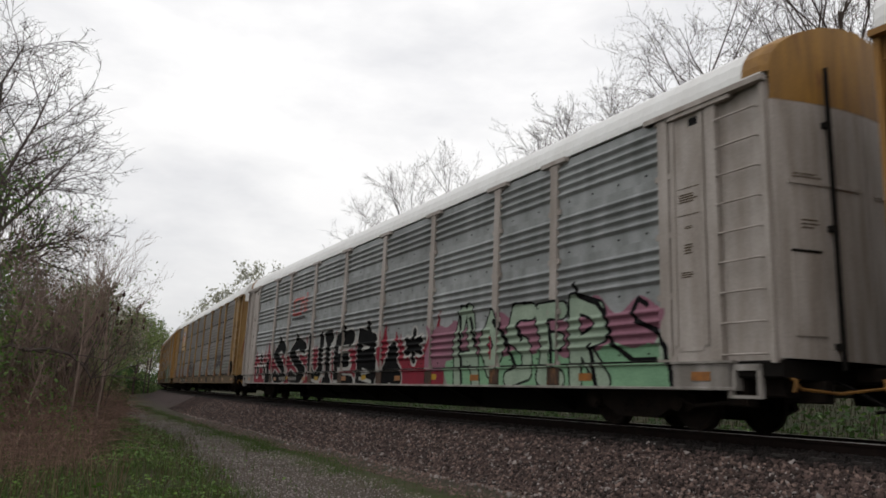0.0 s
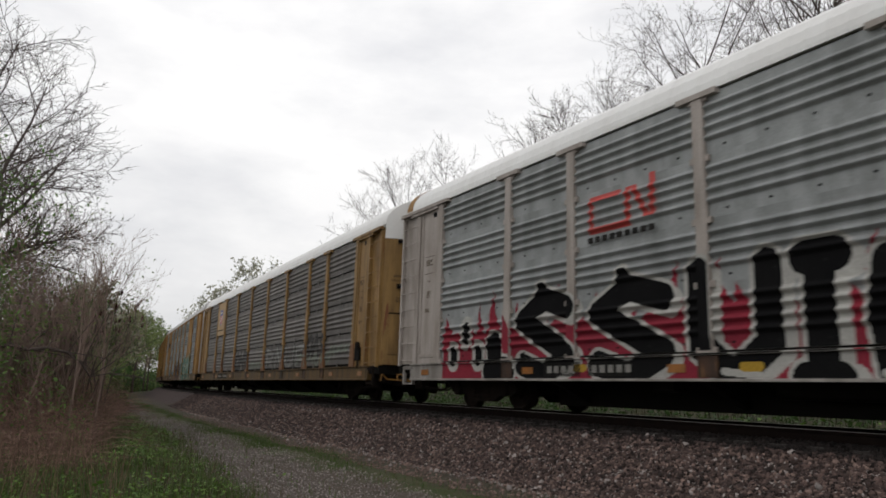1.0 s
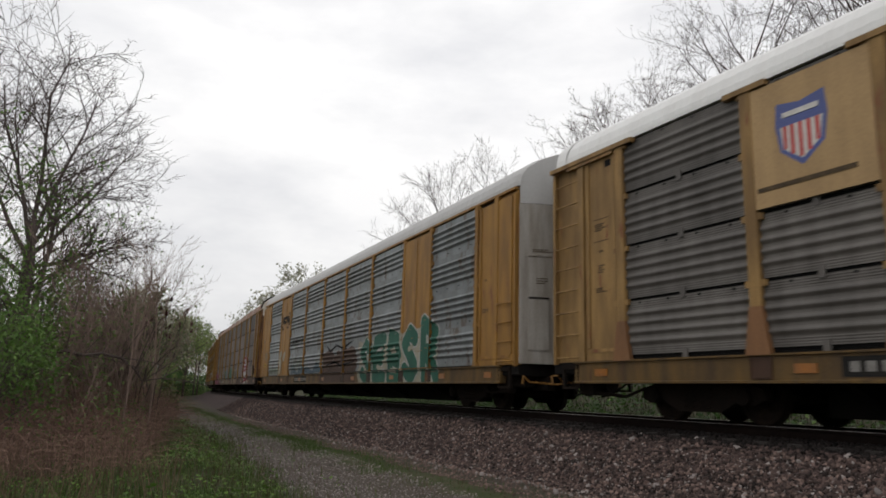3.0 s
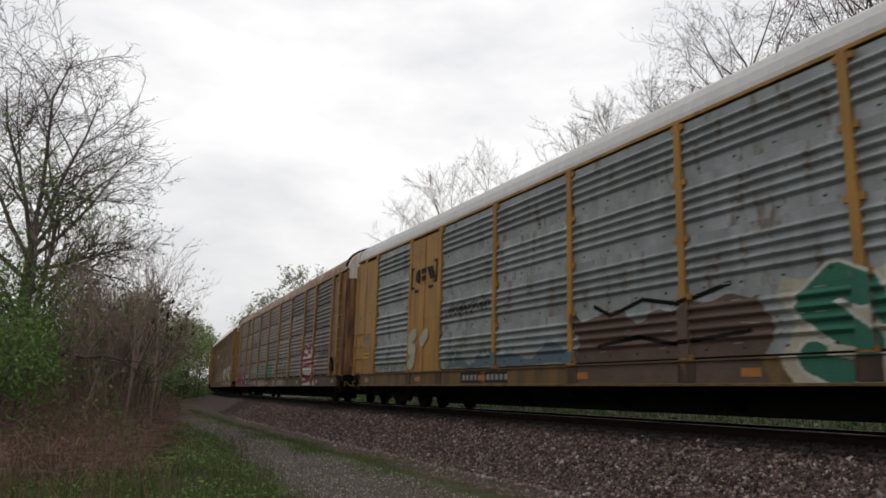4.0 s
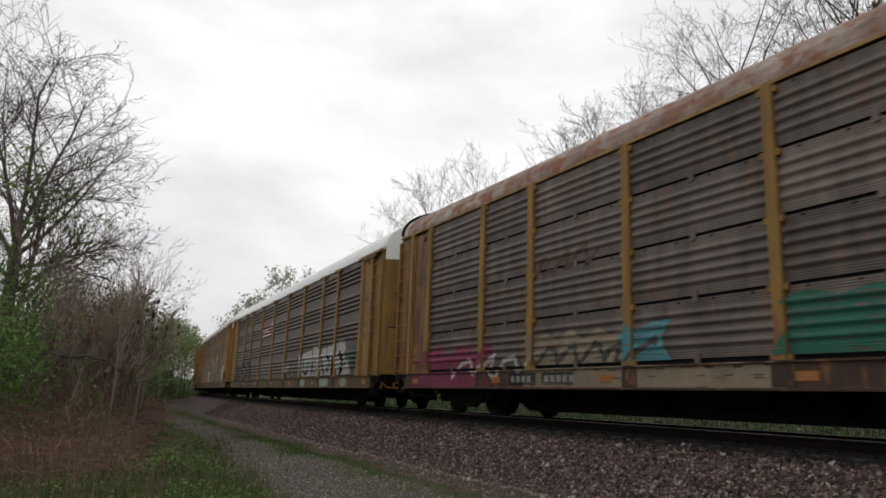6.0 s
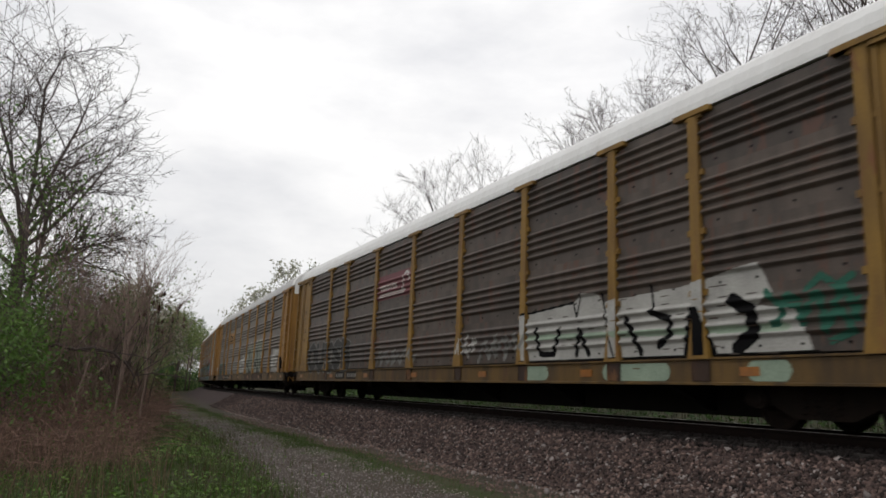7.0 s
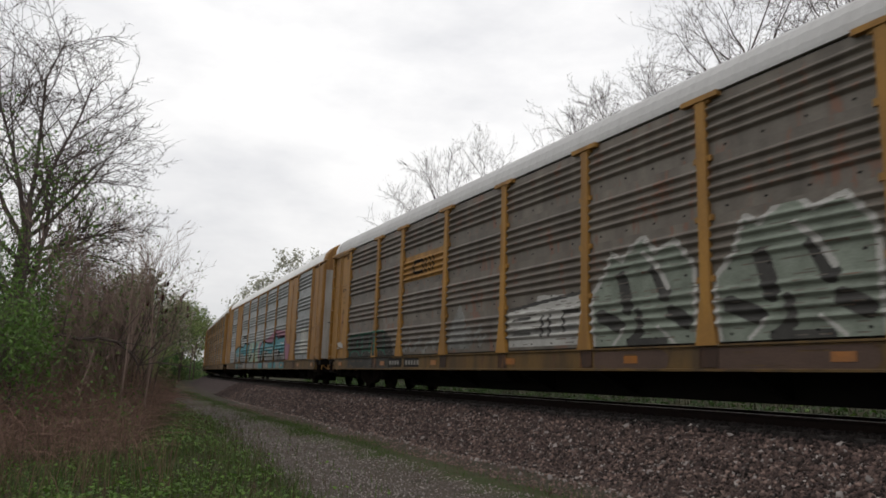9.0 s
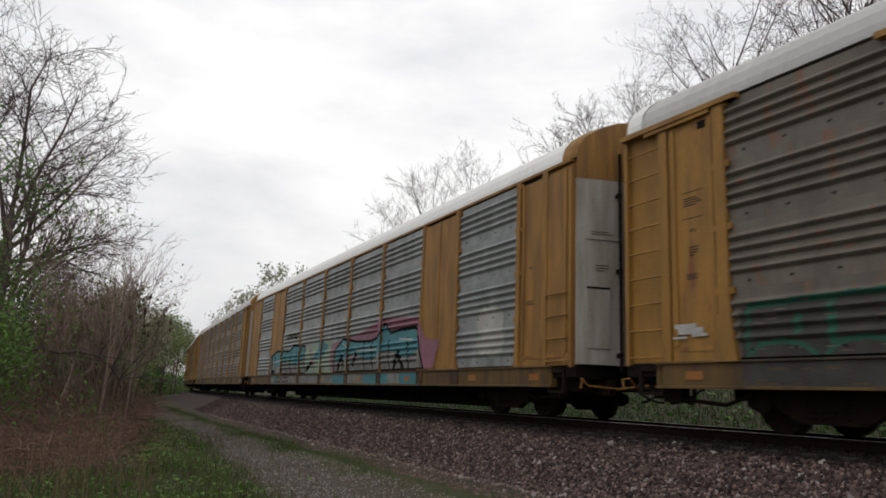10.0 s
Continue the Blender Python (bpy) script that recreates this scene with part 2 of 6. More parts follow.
STONE = surface("ballast_stone", (0.066, 0.0435, 0.038), (0.024, 0.017, 0.015), 0.8, 0.85, 0.0, 9.0, (1, 1, 1), 0.5, 60, island=0.85, spec=0.25)
# stones by the rail: oil and the train's shade both in the colour
SHADED_OILY_STONE = surface("shaded_oily_stone", (0.014, 0.0105, 0.0095), (0.007, 0.0055, 0.005), 0.8, 0.8, 0.0, 9.0, (1, 1, 1), 0.5, 60, island=0.7, spec=0.2)
WARM_STONE = surface("warm_stone", (0.17, 0.118, 0.10), (0.09, 0.062, 0.053), 0.8, 0.85, 0.0, 9.0, (1, 1, 1), 0.4, 60, island=0.5, spec=0.25)
PALE_STONE = surface("pale_stone", (0.27, 0.24, 0.225), (0.12, 0.10, 0.095), 0.7, 0.85, 0.0, 9.0, (1, 1, 1), 0.4, 60, island=0.35, spec=0.3)


def ground_mat():
    """Grass and soil, gravel of the path and ballast, by the distance from the track's line, with ragged borders."""
    mt = bpy.data.materials.new("ground_cover")
    mt.use_nodes = True
    n, l = mt.node_tree.nodes, mt.node_tree.links
    b = n["Principled BSDF"]
    b.inputs["Roughness"].default_value, b.inputs["Specular IOR Level"].default_value = 0.92, 0.2
    uv, sep, co = n.new("ShaderNodeUVMap"), n.new("ShaderNodeSeparateXYZ"), n.new("ShaderNodeTexCoord")
    uv.uv_map = "line"
    l.new(uv.outputs["UV"], sep.inputs["Vector"])

    def tex(scale, detail=5.0):
        t = n.new("ShaderNodeTexNoise")
        t.inputs["Scale"].default_value, t.inputs["Detail"].default_value = scale, detail
        l.new(co.outputs["Object"], t.inputs["Vector"])
        return t.outputs["Fac"]

    def colours(fac, c0, c1, p0=0.35, p1=0.65):
        r = n.new("ShaderNodeValToRGB")
        r.color_ramp.elements[0].position, r.color_ramp.elements[1].position = p0, p1
        r.color_ramp.elements[0].color, r.color_ramp.elements[1].color = (*c0, 1), (*c1, 1)
        l.new(fac, r.inputs["Fac"])
        return r.outputs["Color"]

    def math_node(op, a, bb):
        m = n.new("ShaderNodeMath")
        m.operation = op
        for i, v in enumerate((a, bb)):
            if isinstance(v, (int, float)):
                m.inputs[i].default_value = v
            else:
                l.new(v, m.inputs[i])
        return m.outputs["Value"]

    wob = math_node("MULTIPLY", math_node("SUBTRACT", tex(0.8, 6.0), 0.5), 0.16)
    d = math_node("ADD", math_node("MULTIPLY", sep.outputs["Y"], 1.0), wob)

    def step(at, soft):
        r = n.new("ShaderNodeMapRange")
        r.inputs["From Min"].default_value, r.inputs["From Max"].default_value = at - soft, at + soft
        l.new(d, r.inputs["Value"])
        return r.outputs["Result"]

    def blend(f, a, bb):
        m = n.new("ShaderNodeMix")
        m.data_type = "RGBA"
        l.new(f, m.inputs["Factor"])
        l.new(a, m.inputs["A"])
        l.new(bb, m.inputs["B"])
        return m.outputs["Result"]

    soil = colours(tex(2.2), (0.026, 0.024, 0.013), (0.045, 0.05, 0.016))
    path = colours(tex(26.0, 8.0), (0.042, 0.033, 0.027), (0.098, 0.08, 0.067))
    strip = colours(tex(5.0), (0.035, 0.05, 0.015), (0.065, 0.06, 0.034))
    stain = colours(tex(1.1, 4.0), (0.03, 0.026, 0.016), (0.075, 0.062, 0.05))
    # band under the train, oily and with the train's shade painted in
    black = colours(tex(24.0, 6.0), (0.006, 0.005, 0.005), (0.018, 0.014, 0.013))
    rock = colours(tex(30.0, 8.0), (0.024, 0.0165, 0.016), (0.078, 0.056, 0.053))
    field = colours(tex(1.2), (0.018, 0.026, 0.008), (0.05, 0.042, 0.022))
    patch = n.new("ShaderNodeMapRange")
    patch.inputs["From Min"].default_value, patch.inputs["From Max"].default_value = 0.46, 0.66
    patch.inputs["To Max"].default_value = 0.85
    l.new(tex(1.6, 7.0), patch.inputs["Value"])
    path = blend(patch.outputs["Result"], path, stain)
    c = blend(step(0.30, 0.05), soil, path)
    c = blend(step(0.515, 0.02), c, strip)
    shoulder = colours(tex(9.0, 7.0), (0.032, 0.034, 0.017), (0.072, 0.057, 0.047))
    c = blend(step(0.60, 0.02), c, shoulder)
    c = blend(step(0.68, 0.03), c, rock)
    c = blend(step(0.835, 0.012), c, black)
    c = blend(step(1.24, 0.03), c, field)
    l.new(c, b.inputs["Base Color"])
    bp = n.new("ShaderNodeBump")
    bp.inputs["Strength"].default_value, bp.inputs["Distance"].default_value = 0.7, 0.03
    l.new(tex(22.0, 6.0), bp.inputs["Height"])
    l.new(bp.outputs["Normal"], b.inputs["Normal"])
    return mt


# ---- ground ----
def build_ground():
    us = np.concatenate([[-1500, -500, -150], np.arange(-60, 2, 3), np.arange(2, 40, 0.4), np.arange(40, 150, 2.5), [160, 200, 300, 600, 1500]])
    ds = np.concatenate([[-900, -400, -150, -70, -40], np.arange(-25, 0, 2.5), np.arange(0, 13, 0.25), np.arange(13, 30, 1.5), [35, 45, 70, 120, 250, 450, 550]])
    v, uvs = [], []
    for u in us:
        for d in ds:
            x, y, h = line(float(u), float(d))
            v.append((x, y, ground_z(float(u), float(d))))
            uvs.append((u / 10, d / 10))
    k = len(ds)
    f = [(i * k + j, i * k + j + 1, (i + 1) * k + j + 1, (i + 1) * k + j) for i in range(len(us) - 1) for j in range(k - 1)]
    me = bpy.data.meshes.new("ground")
    me.from_pydata(v, [], f)
    lay = me.uv_layers.new(name="line")
    idx = np.empty(len(me.loops), dtype=np.int32)
    me.loops.foreach_get("vertex_index", idx)
    lay.data.foreach_set("uv", np.array(uvs, dtype=np.float32)[idx].ravel())
    me.polygons.foreach_set("use_smooth", [True] * len(f))
    me.materials.append(ground_mat())
    me.update()
    return tagged(new("ground", me), "grassy verge, gravel track and stone ballast bank", "ground", kind="structure")


build_ground()


# ---- railway track ----
def build_track():
    track = thing("railway_track", "single railway track on dark stone ballast", "railway track", kind="structure")
    stations = [-60 + 2.0 * i for i in range(116)]
    for side in (-0.7525, 0.7525):
        for nm, prof, mt, lab in (
                ("rail", [(-0.07, -0.185), (0.07, -0.185), (0.07, -0.17), (0.012, -0.15), (0.012, -0.045), (0.035, -0.035), (0.035, -0.006),
                          (-0.035, -0.006), (-0.035, -0.035), (-0.012, -0.045), (-0.012, -0.15), (-0.07, -0.17)], RAIL_SIDE, "rust-brown steel rail"),
                ("rail_head", [(-0.034, -0.006), (0.034, -0.006), (0.028, 0.0), (-0.028, 0.0)], RAIL_TOP, "polished rail head")):
            s = Shape()
            k = len(prof)
            for u in stations:
                for x, z in prof:
                    px, py, h = line(u, TRACK + side + x)
                    s.v.append((px, py, z))
            for i in range(len(stations) - 1):
                for j in range(k):
                    s.f.append((i * k + j, i * k + (j + 1) % k, (i + 1) * k + (j + 1) % k, (i + 1) * k + j))
                    s.m.append(0)
            part(nm, s, mt, track, lab)
    t = Shape()
    t.box(-1.3, 1.3, -0.115, 0.115, -0.36, -0.186)
    me = t.mesh("tie", TIE_WOOD)
    for i in range(190):
        x, y, h = line(-20 + i * 0.53, TRACK)
        ob = part("tie", me, None, track)
        ob.matrix_basis = pose(x, y, 0, 0, 0, math.degrees(h) + random.uniform(-0.6, 0.6))
    return track


build_track()

# ---- auto-rack cars ----
FRONT, REAR, SIDE = 13.38, 13.55, -1.55          # the body's ends from its middle; the near face
SILL_LOW, SILL_TOP, EAVE = 0.57, 0.95, 4.66
POSTS = (-11.62, -8.95, -7.05, -4.25, -1.43, 1.43, 4.25, 7.05, 8.95, 11.62)
PANEL_FOOT = SILL_TOP + 0.03
PANEL_H = (EAVE - 0.035 - PANEL_FOOT) / 4
PILLAR_OUT = 0.075


def ridge(z, kind):
    """How far a side panel stands out at height z above the panels' foot."""
    q = z % PANEL_H
    if kind == "slotted":
        if q < 0.045:
            return -0.035
        a, amp = 0.17, 0.03
    else:
        a, amp = 0.18, 0.055
    w = 0.153
    if a < q < a + 4 * w:
        p = ((q - a) / w) % 1.0
        return amp * (0.5 - 0.5 * math.cos(2 * math.pi * p)) ** 1.5
    return 0.0025 * math.sin(q * 180) if kind == "slotted" else 0.0


def panel_levels(kind):
    zs = [0.0, 0.044, 0.0455] + [0.053 + 0.009 * i for i in range(13)] + [0.17] if kind == "slotted" else [0.0, 0.06, 0.12, 0.18]
    a = 0.17 if kind == "slotted" else 0.18
    zs += [a + 0.153 * i / 8 for i in range(1, 33)] + ([0.79 + 0.009 * i for i in range(14)] if kind == "slotted" else [0.86]) + [PANEL_H - 0.001]
    return zs


def side_panel(width, kind, mats):
    """One sheet of a bay: ridges along the car, flanges, a row of vent holes in the flat, their shade painted on."""
    s = Shape()
    zs = panel_levels(kind)
    prof = [(-ridge(z, kind), z) for z in zs]
    s.along(prof, -width / 2, width / 2, 0, closed=False)
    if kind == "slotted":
        # the slot's recessed faces are coloured dark, as if in shade
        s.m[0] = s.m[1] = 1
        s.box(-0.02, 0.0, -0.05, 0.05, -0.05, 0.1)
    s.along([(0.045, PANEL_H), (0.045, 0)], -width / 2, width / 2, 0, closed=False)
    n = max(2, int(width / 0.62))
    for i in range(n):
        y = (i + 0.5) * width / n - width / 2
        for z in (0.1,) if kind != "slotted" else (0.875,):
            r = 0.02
            # uncut hexagon, the hole's shade given as its colour
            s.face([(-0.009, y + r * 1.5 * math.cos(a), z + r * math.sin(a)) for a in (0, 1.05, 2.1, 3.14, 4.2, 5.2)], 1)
    return s.mesh("side_panel", mats)


def pillar_mesh(mt, flare, cap, width, foot):
    """An upright post of the rack, with a cap under the eave and, on some cars, a flared foot."""
    s = Shape()
    o, w = -PILLAR_OUT, width / 2
    s.upright([(0.02, -w), (0.02, w), (o + 0.015, w), (o, w - 0.015), (o, -w + 0.015), (o + 0.015, -w)], SILL_TOP, EAVE - 0.002)
    if flare:
        z0, z1 = SILL_TOP - 0.02, SILL_TOP + 0.62
        k = 0.10
        for a, bb in ((w, 1), (-w, -1)):
            s.face([(o - 0.004, a, z1), (o - 0.004, a + bb * k, z0), (o - 0.004, a - bb * w, z0), (o - 0.004, a - bb * w, z1)][::bb], 1)
            s.face([(o - 0.004, a, z1), (0.0, a, z1), (0.0, a + bb * k, z0), (o - 0.004, a + bb * k, z0)], 1)
    if cap:
        s.box(o - 0.02, 0.02, -w - 0.26, w + 0.26, EAVE - 0.085, EAVE - 0.004)
    for i in range(5):      # bolted lugs beside the post
        z = SILL_TOP + 0.03 + i * PANEL_H * 0.985
        for bb in (-1, 1):
            s.box(-0.052, 0.0, bb * (w + 0.035) - 0.03, bb * (w + 0.035) + 0.03, z - 0.045, z + 0.045)
    return s.mesh("pillar", [mt, foot])


def roof_profile(lift=0.0):
    pts = [(-1.53, 0.0), (-1.525, 0.10), (-1.47, 0.27), (-1.34, 0.44), (-1.08, 0.62), (-0.74, 0.76), (-0.36, 0.84), (0, 0.865)]
    pts = [(x * (1 + lift / 1.5), z + lift) for x, z in pts]
    return pts + [(-x, z) for x, z in pts[-2::-1]]


def roof_mesh(mt, ribbed):
    """The arched roof, with a pressed rib across it at every sheet."""
    s = Shape()
    base = roof_profile()
    n = 92
    ys = []
    for i in range(n):
        st = (FRONT + REAR - 0.7) / n
        a = -FRONT + 0.35 + st * i
        ys += [(a, 0.0), (a + st * 0.55, 0.0), (a + st * 0.62, ribbed), (a + st * 0.88, ribbed), (a + st * 0.95, 0.0)]
    ys.append((REAR - 0.35, 0.0))
    k = len(base)
    for y, up in ys:
        s.v += [(x, y, EAVE + 0.06 + z) for x, z in (roof_profile(up) if up else base)]
    for i in range(len(ys) - 1):
        for j in range(k - 1):
            s.f.append((i * k + j, (i + 1) * k + j, (i + 1) * k + j + 1, i * k + j + 1))
            s.m.append(0)
    return s.mesh("roof", mt)


def tail(end):
    """How far that end stands from the middle."""
    return FRONT if end < 0 else REAR


def hood_mesh(mt, end):
    """The roof's closed end above the doors, its front bowed like the doors below."""
    s = Shape()
    prof = roof_profile(0.012)
    k = len(prof)
    HALF = tail(end)
    a, rings = HALF - 0.36, []
    for y in (a, HALF - 0.1):
        rings.append([(x, end * y, EAVE + 0.06 + z) for x, z in prof])
    rings.append([(x * 0.97, end * (HALF + 0.02 + 0.30 * (1 - (x / 1.55) ** 2)), EAVE + 0.06 + z * 0.97) for x, z in prof])
    rings.append([(x * 0.97, end * (HALF + 0.02 + 0.30 * (1 - (x / 1.55) ** 2)), EAVE - (0.32 if end < 0 else 0.0)) for x, z in prof])
    for r in rings:
        s.v += r
    for i in range(len(rings) - 1):
        for j in range(k - 1):
            q = (i * k + j, i * k + j + 1, (i + 1) * k + j + 1, (i + 1) * k + j)
            s.f.append(q if end < 0 else q[::-1])
            s.m.append(0)
    return s.mesh("roof_hood", mt)


def end_doors(car, mt, end, z0, z1, handle):
    """A pair of bowed end doors, each with pressed bands; on some cars a dark lock bar."""
    n, back = 18, tail(end)
    for x0, x1 in ((-1.5, -0.012), (0.012, 1.5)):
        xs = [x0 + (x1 - x0) * i / n for i in range(n + 1)]
        outer = [(x, end * (back + 0.02 + 0.30 * (1 - (x / 1.55) ** 2))) for x in xs]
        inner = [(x, y - end * 0.05) for x, y in outer]
        s = Shape()
        s.upright(outer + inner[::-1], z0, z1)
        door = part("end_door", s, mt, car)
        o2 = [(x, y + end * 0.018) for x, y in outer[2:-2]]
        s = Shape()
        s.upright(o2 + [(x, y - end * 0.017) for x, y in o2[::-1]], 3.2, 3.24)
        part("band", s, mt, door)
        o4 = [(x, y + end * 0.022) for x, y in (outer[2:8] if x0 < 0 else outer[-8:-2])]
        s = Shape()
        s.upright(o4 + [(x, y - end * 0.02) for x, y in o4[::-1]], 1.25, 2.3)
        part("hatch", s, mt, door)
        o5 = [(x, y + end * 0.03) for x, y in (outer[2:8] if x0 < 0 else outer[-8:-2])]
        s = Shape()
        s.upright(o5 + [(x, y - end * 0.02) for x, y in o5[::-1]], 2.3, 2.335)
        part("hatch_hinge", s, BLACK_STEEL, door)
        if x0 < 0:
            s = Shape()
            for z, i0, i1 in ((3.29, 3, 9), (3.33, 3, 8), (2.72, 4, 8), (2.67, 4, 8), (2.62, 4, 7)):
                o6 = [(x, y + end * 0.004) for x, y in outer[i0:i1]]
                s.upright(o6 + [(x, y - end * 0.003) for x, y in o6[::-1]], z, z + 0.018)
            tagged(part("stencil", s, STENCIL_INK, door), kind="stuff")
        if x0 < 0:
            s = Shape()
            s.tube([(-0.75, end * (back + 0.33), 0.85), (-0.75, end * (back + 0.33), z1 + (0.5 if end < 0 else 0.0))], [0.032, 0.032], 8, 0, True)
            for z in (1.1, 2.6, 4.0):
                s.box(-0.79, -0.71, *sorted((end * (back + 0.24), end * (back + 0.34))), z, z + 0.08)
            part("lock_rod", s, BLACK_STEEL, door, "black upright lock rod")
        if handle and x0 < 0:
            s = Shape()
            o3 = [(x, y + end * 0.05) for x, y in outer[4:14]]
            s.upright(o3 + [(x, y - end * 0.05) for x, y in o3[::-1]], 2.98, 3.1)
            s.upright(o3[:8] + [(x, y - end * 0.05) for x, y in o3[7::-1]], 4.22, 4.31)
            part("lock_bar", s, BLACK_STEEL, door, "black lock bar")


def ladder_rung_mesh(mt):
    """A straight round rung with its ends turned back to the stiles."""
    s = Shape()
    s.tube([(0.0, -0.33, 0), (-0.065, -0.325, 0), (-0.07, -0.3, 0), (-0.07, 0.3, 0), (-0.065, 0.325, 0), (0.0, 0.33, 0)], [0.014] * 6, 6)
    return s.mesh("rung", mt, True)


def truck_parts():
    """Meshes of a truck: bolster, side frame, wheelset."""
    b = Shape()
    b.box(-1.0, 1.0, -0.2, 0.2, 0.32, 0.56, c=0.05)
    b.box(-0.35, 0.35, -0.3, 0.3, 0.5, 0.66)
    f = Shape()
    outline = [(-1.22, 0.36), (-1.18, 0.50), (-0.95, 0.56), (-0.45, 0.62), (0.45, 0.62), (0.95, 0.56), (1.18, 0.50), (1.22, 0.36), (1.02, 0.27),
               (0.75, 0.33), (0.42, 0.16), (-0.42, 0.16), (-0.75, 0.33), (-1.02, 0.27)]
    n = len(outline)
    f.v += [(-0.07, y, z) for y, z in outline] + [(0.07, y, z) for y, z in outline]
    f.f += [tuple(range(n)), tuple(range(2 * n - 1, n - 1, -1))]
    f.f += [(i, (i + 1) % n, n + (i + 1) % n, n + i)[::-1] for i in range(n)]
    f.m += [0] * (n + 2)
    for y in (-0.89, 0.89):
        f.drum((-0.11, y, 0.39), (1, 0, 0), 0.12, 0.05, 12)
        f.drum((-0.165, y, 0.39), (1, 0, 0), 0.075, 0.01, 12)
    for y in (-0.24, -0.08, 0.08, 0.24):
        pts = [(-0.06 + 0.045 * math.cos(a), y + 0.045 * math.sin(a), 0.2 + 0.32 * a / 25.0) for a in np.linspace(0, 25, 26)]
        f.tube(pts, [0.014] * len(pts), 4)
    w = Shape()
    for sx in (-1, 1):
        x = sx * 0.755
        rings = [(x - sx * 0.09, 0.405), (x - sx * 0.06, 0.405), (x - sx * 0.055, 0.38), (x + sx * 0.05, 0.376), (x + sx * 0.052, 0.33), (x + sx * 0.02, 0.30),
                 (x + sx * 0.01, 0.14), (x + sx * 0.06, 0.12), (x + sx * 0.06, 0.085), (x + sx * 0.25, 0.08), (x + sx * 0.25, 0.001)]
        m0 = len(w.v)
        sd = 24
        for xx, r in rings:
            w.v += [(xx, r * math.cos(2 * math.pi * i / sd), r * math.sin(2 * math.pi * i / sd)) for i in range(sd)]
        for i in range(len(rings) - 1):
            for j in range(sd):
                w.f.append((m0 + i * sd + j, m0 + i * sd + (j + 1) % sd, m0 + (i + 1) * sd + (j + 1) % sd, m0 + (i + 1) * sd + j))
                w.m.append(0)
        for i in range(6):   # cored marks that show the turning
            a = math.pi * i / 3
            w.box(x + sx * 0.012 - 0.012, x + sx * 0.012 + 0.012, 0.2 * math.cos(a) - 0.025, 0.2 * math.cos(a) + 0.025, 0.2 * math.sin(a) - 0.025, 0.2 * math.sin(a) + 0.025)
    w.drum((0, 0, 0), (1, 0, 0), 0.08, 0.72, 12)
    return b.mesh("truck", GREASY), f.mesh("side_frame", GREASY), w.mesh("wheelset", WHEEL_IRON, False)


BOLSTER, FRAME_MESH, WHEELSET = truck_parts()
WHEELS = []


def small_marks(s, y0, z_top, rows, width, height, rng, x=-0.004, m=0):
    """Rows of unreadable stencilled writing as plain bars."""
    for r in range(rows):
        z = z_top - r * height * 2.0
        y = y0 + width / 2
        w = width * rng.uniform(0.55, 1.0)
        s.box(x - 0.003, x + 0.003, y - w, y, z - height, z, m)


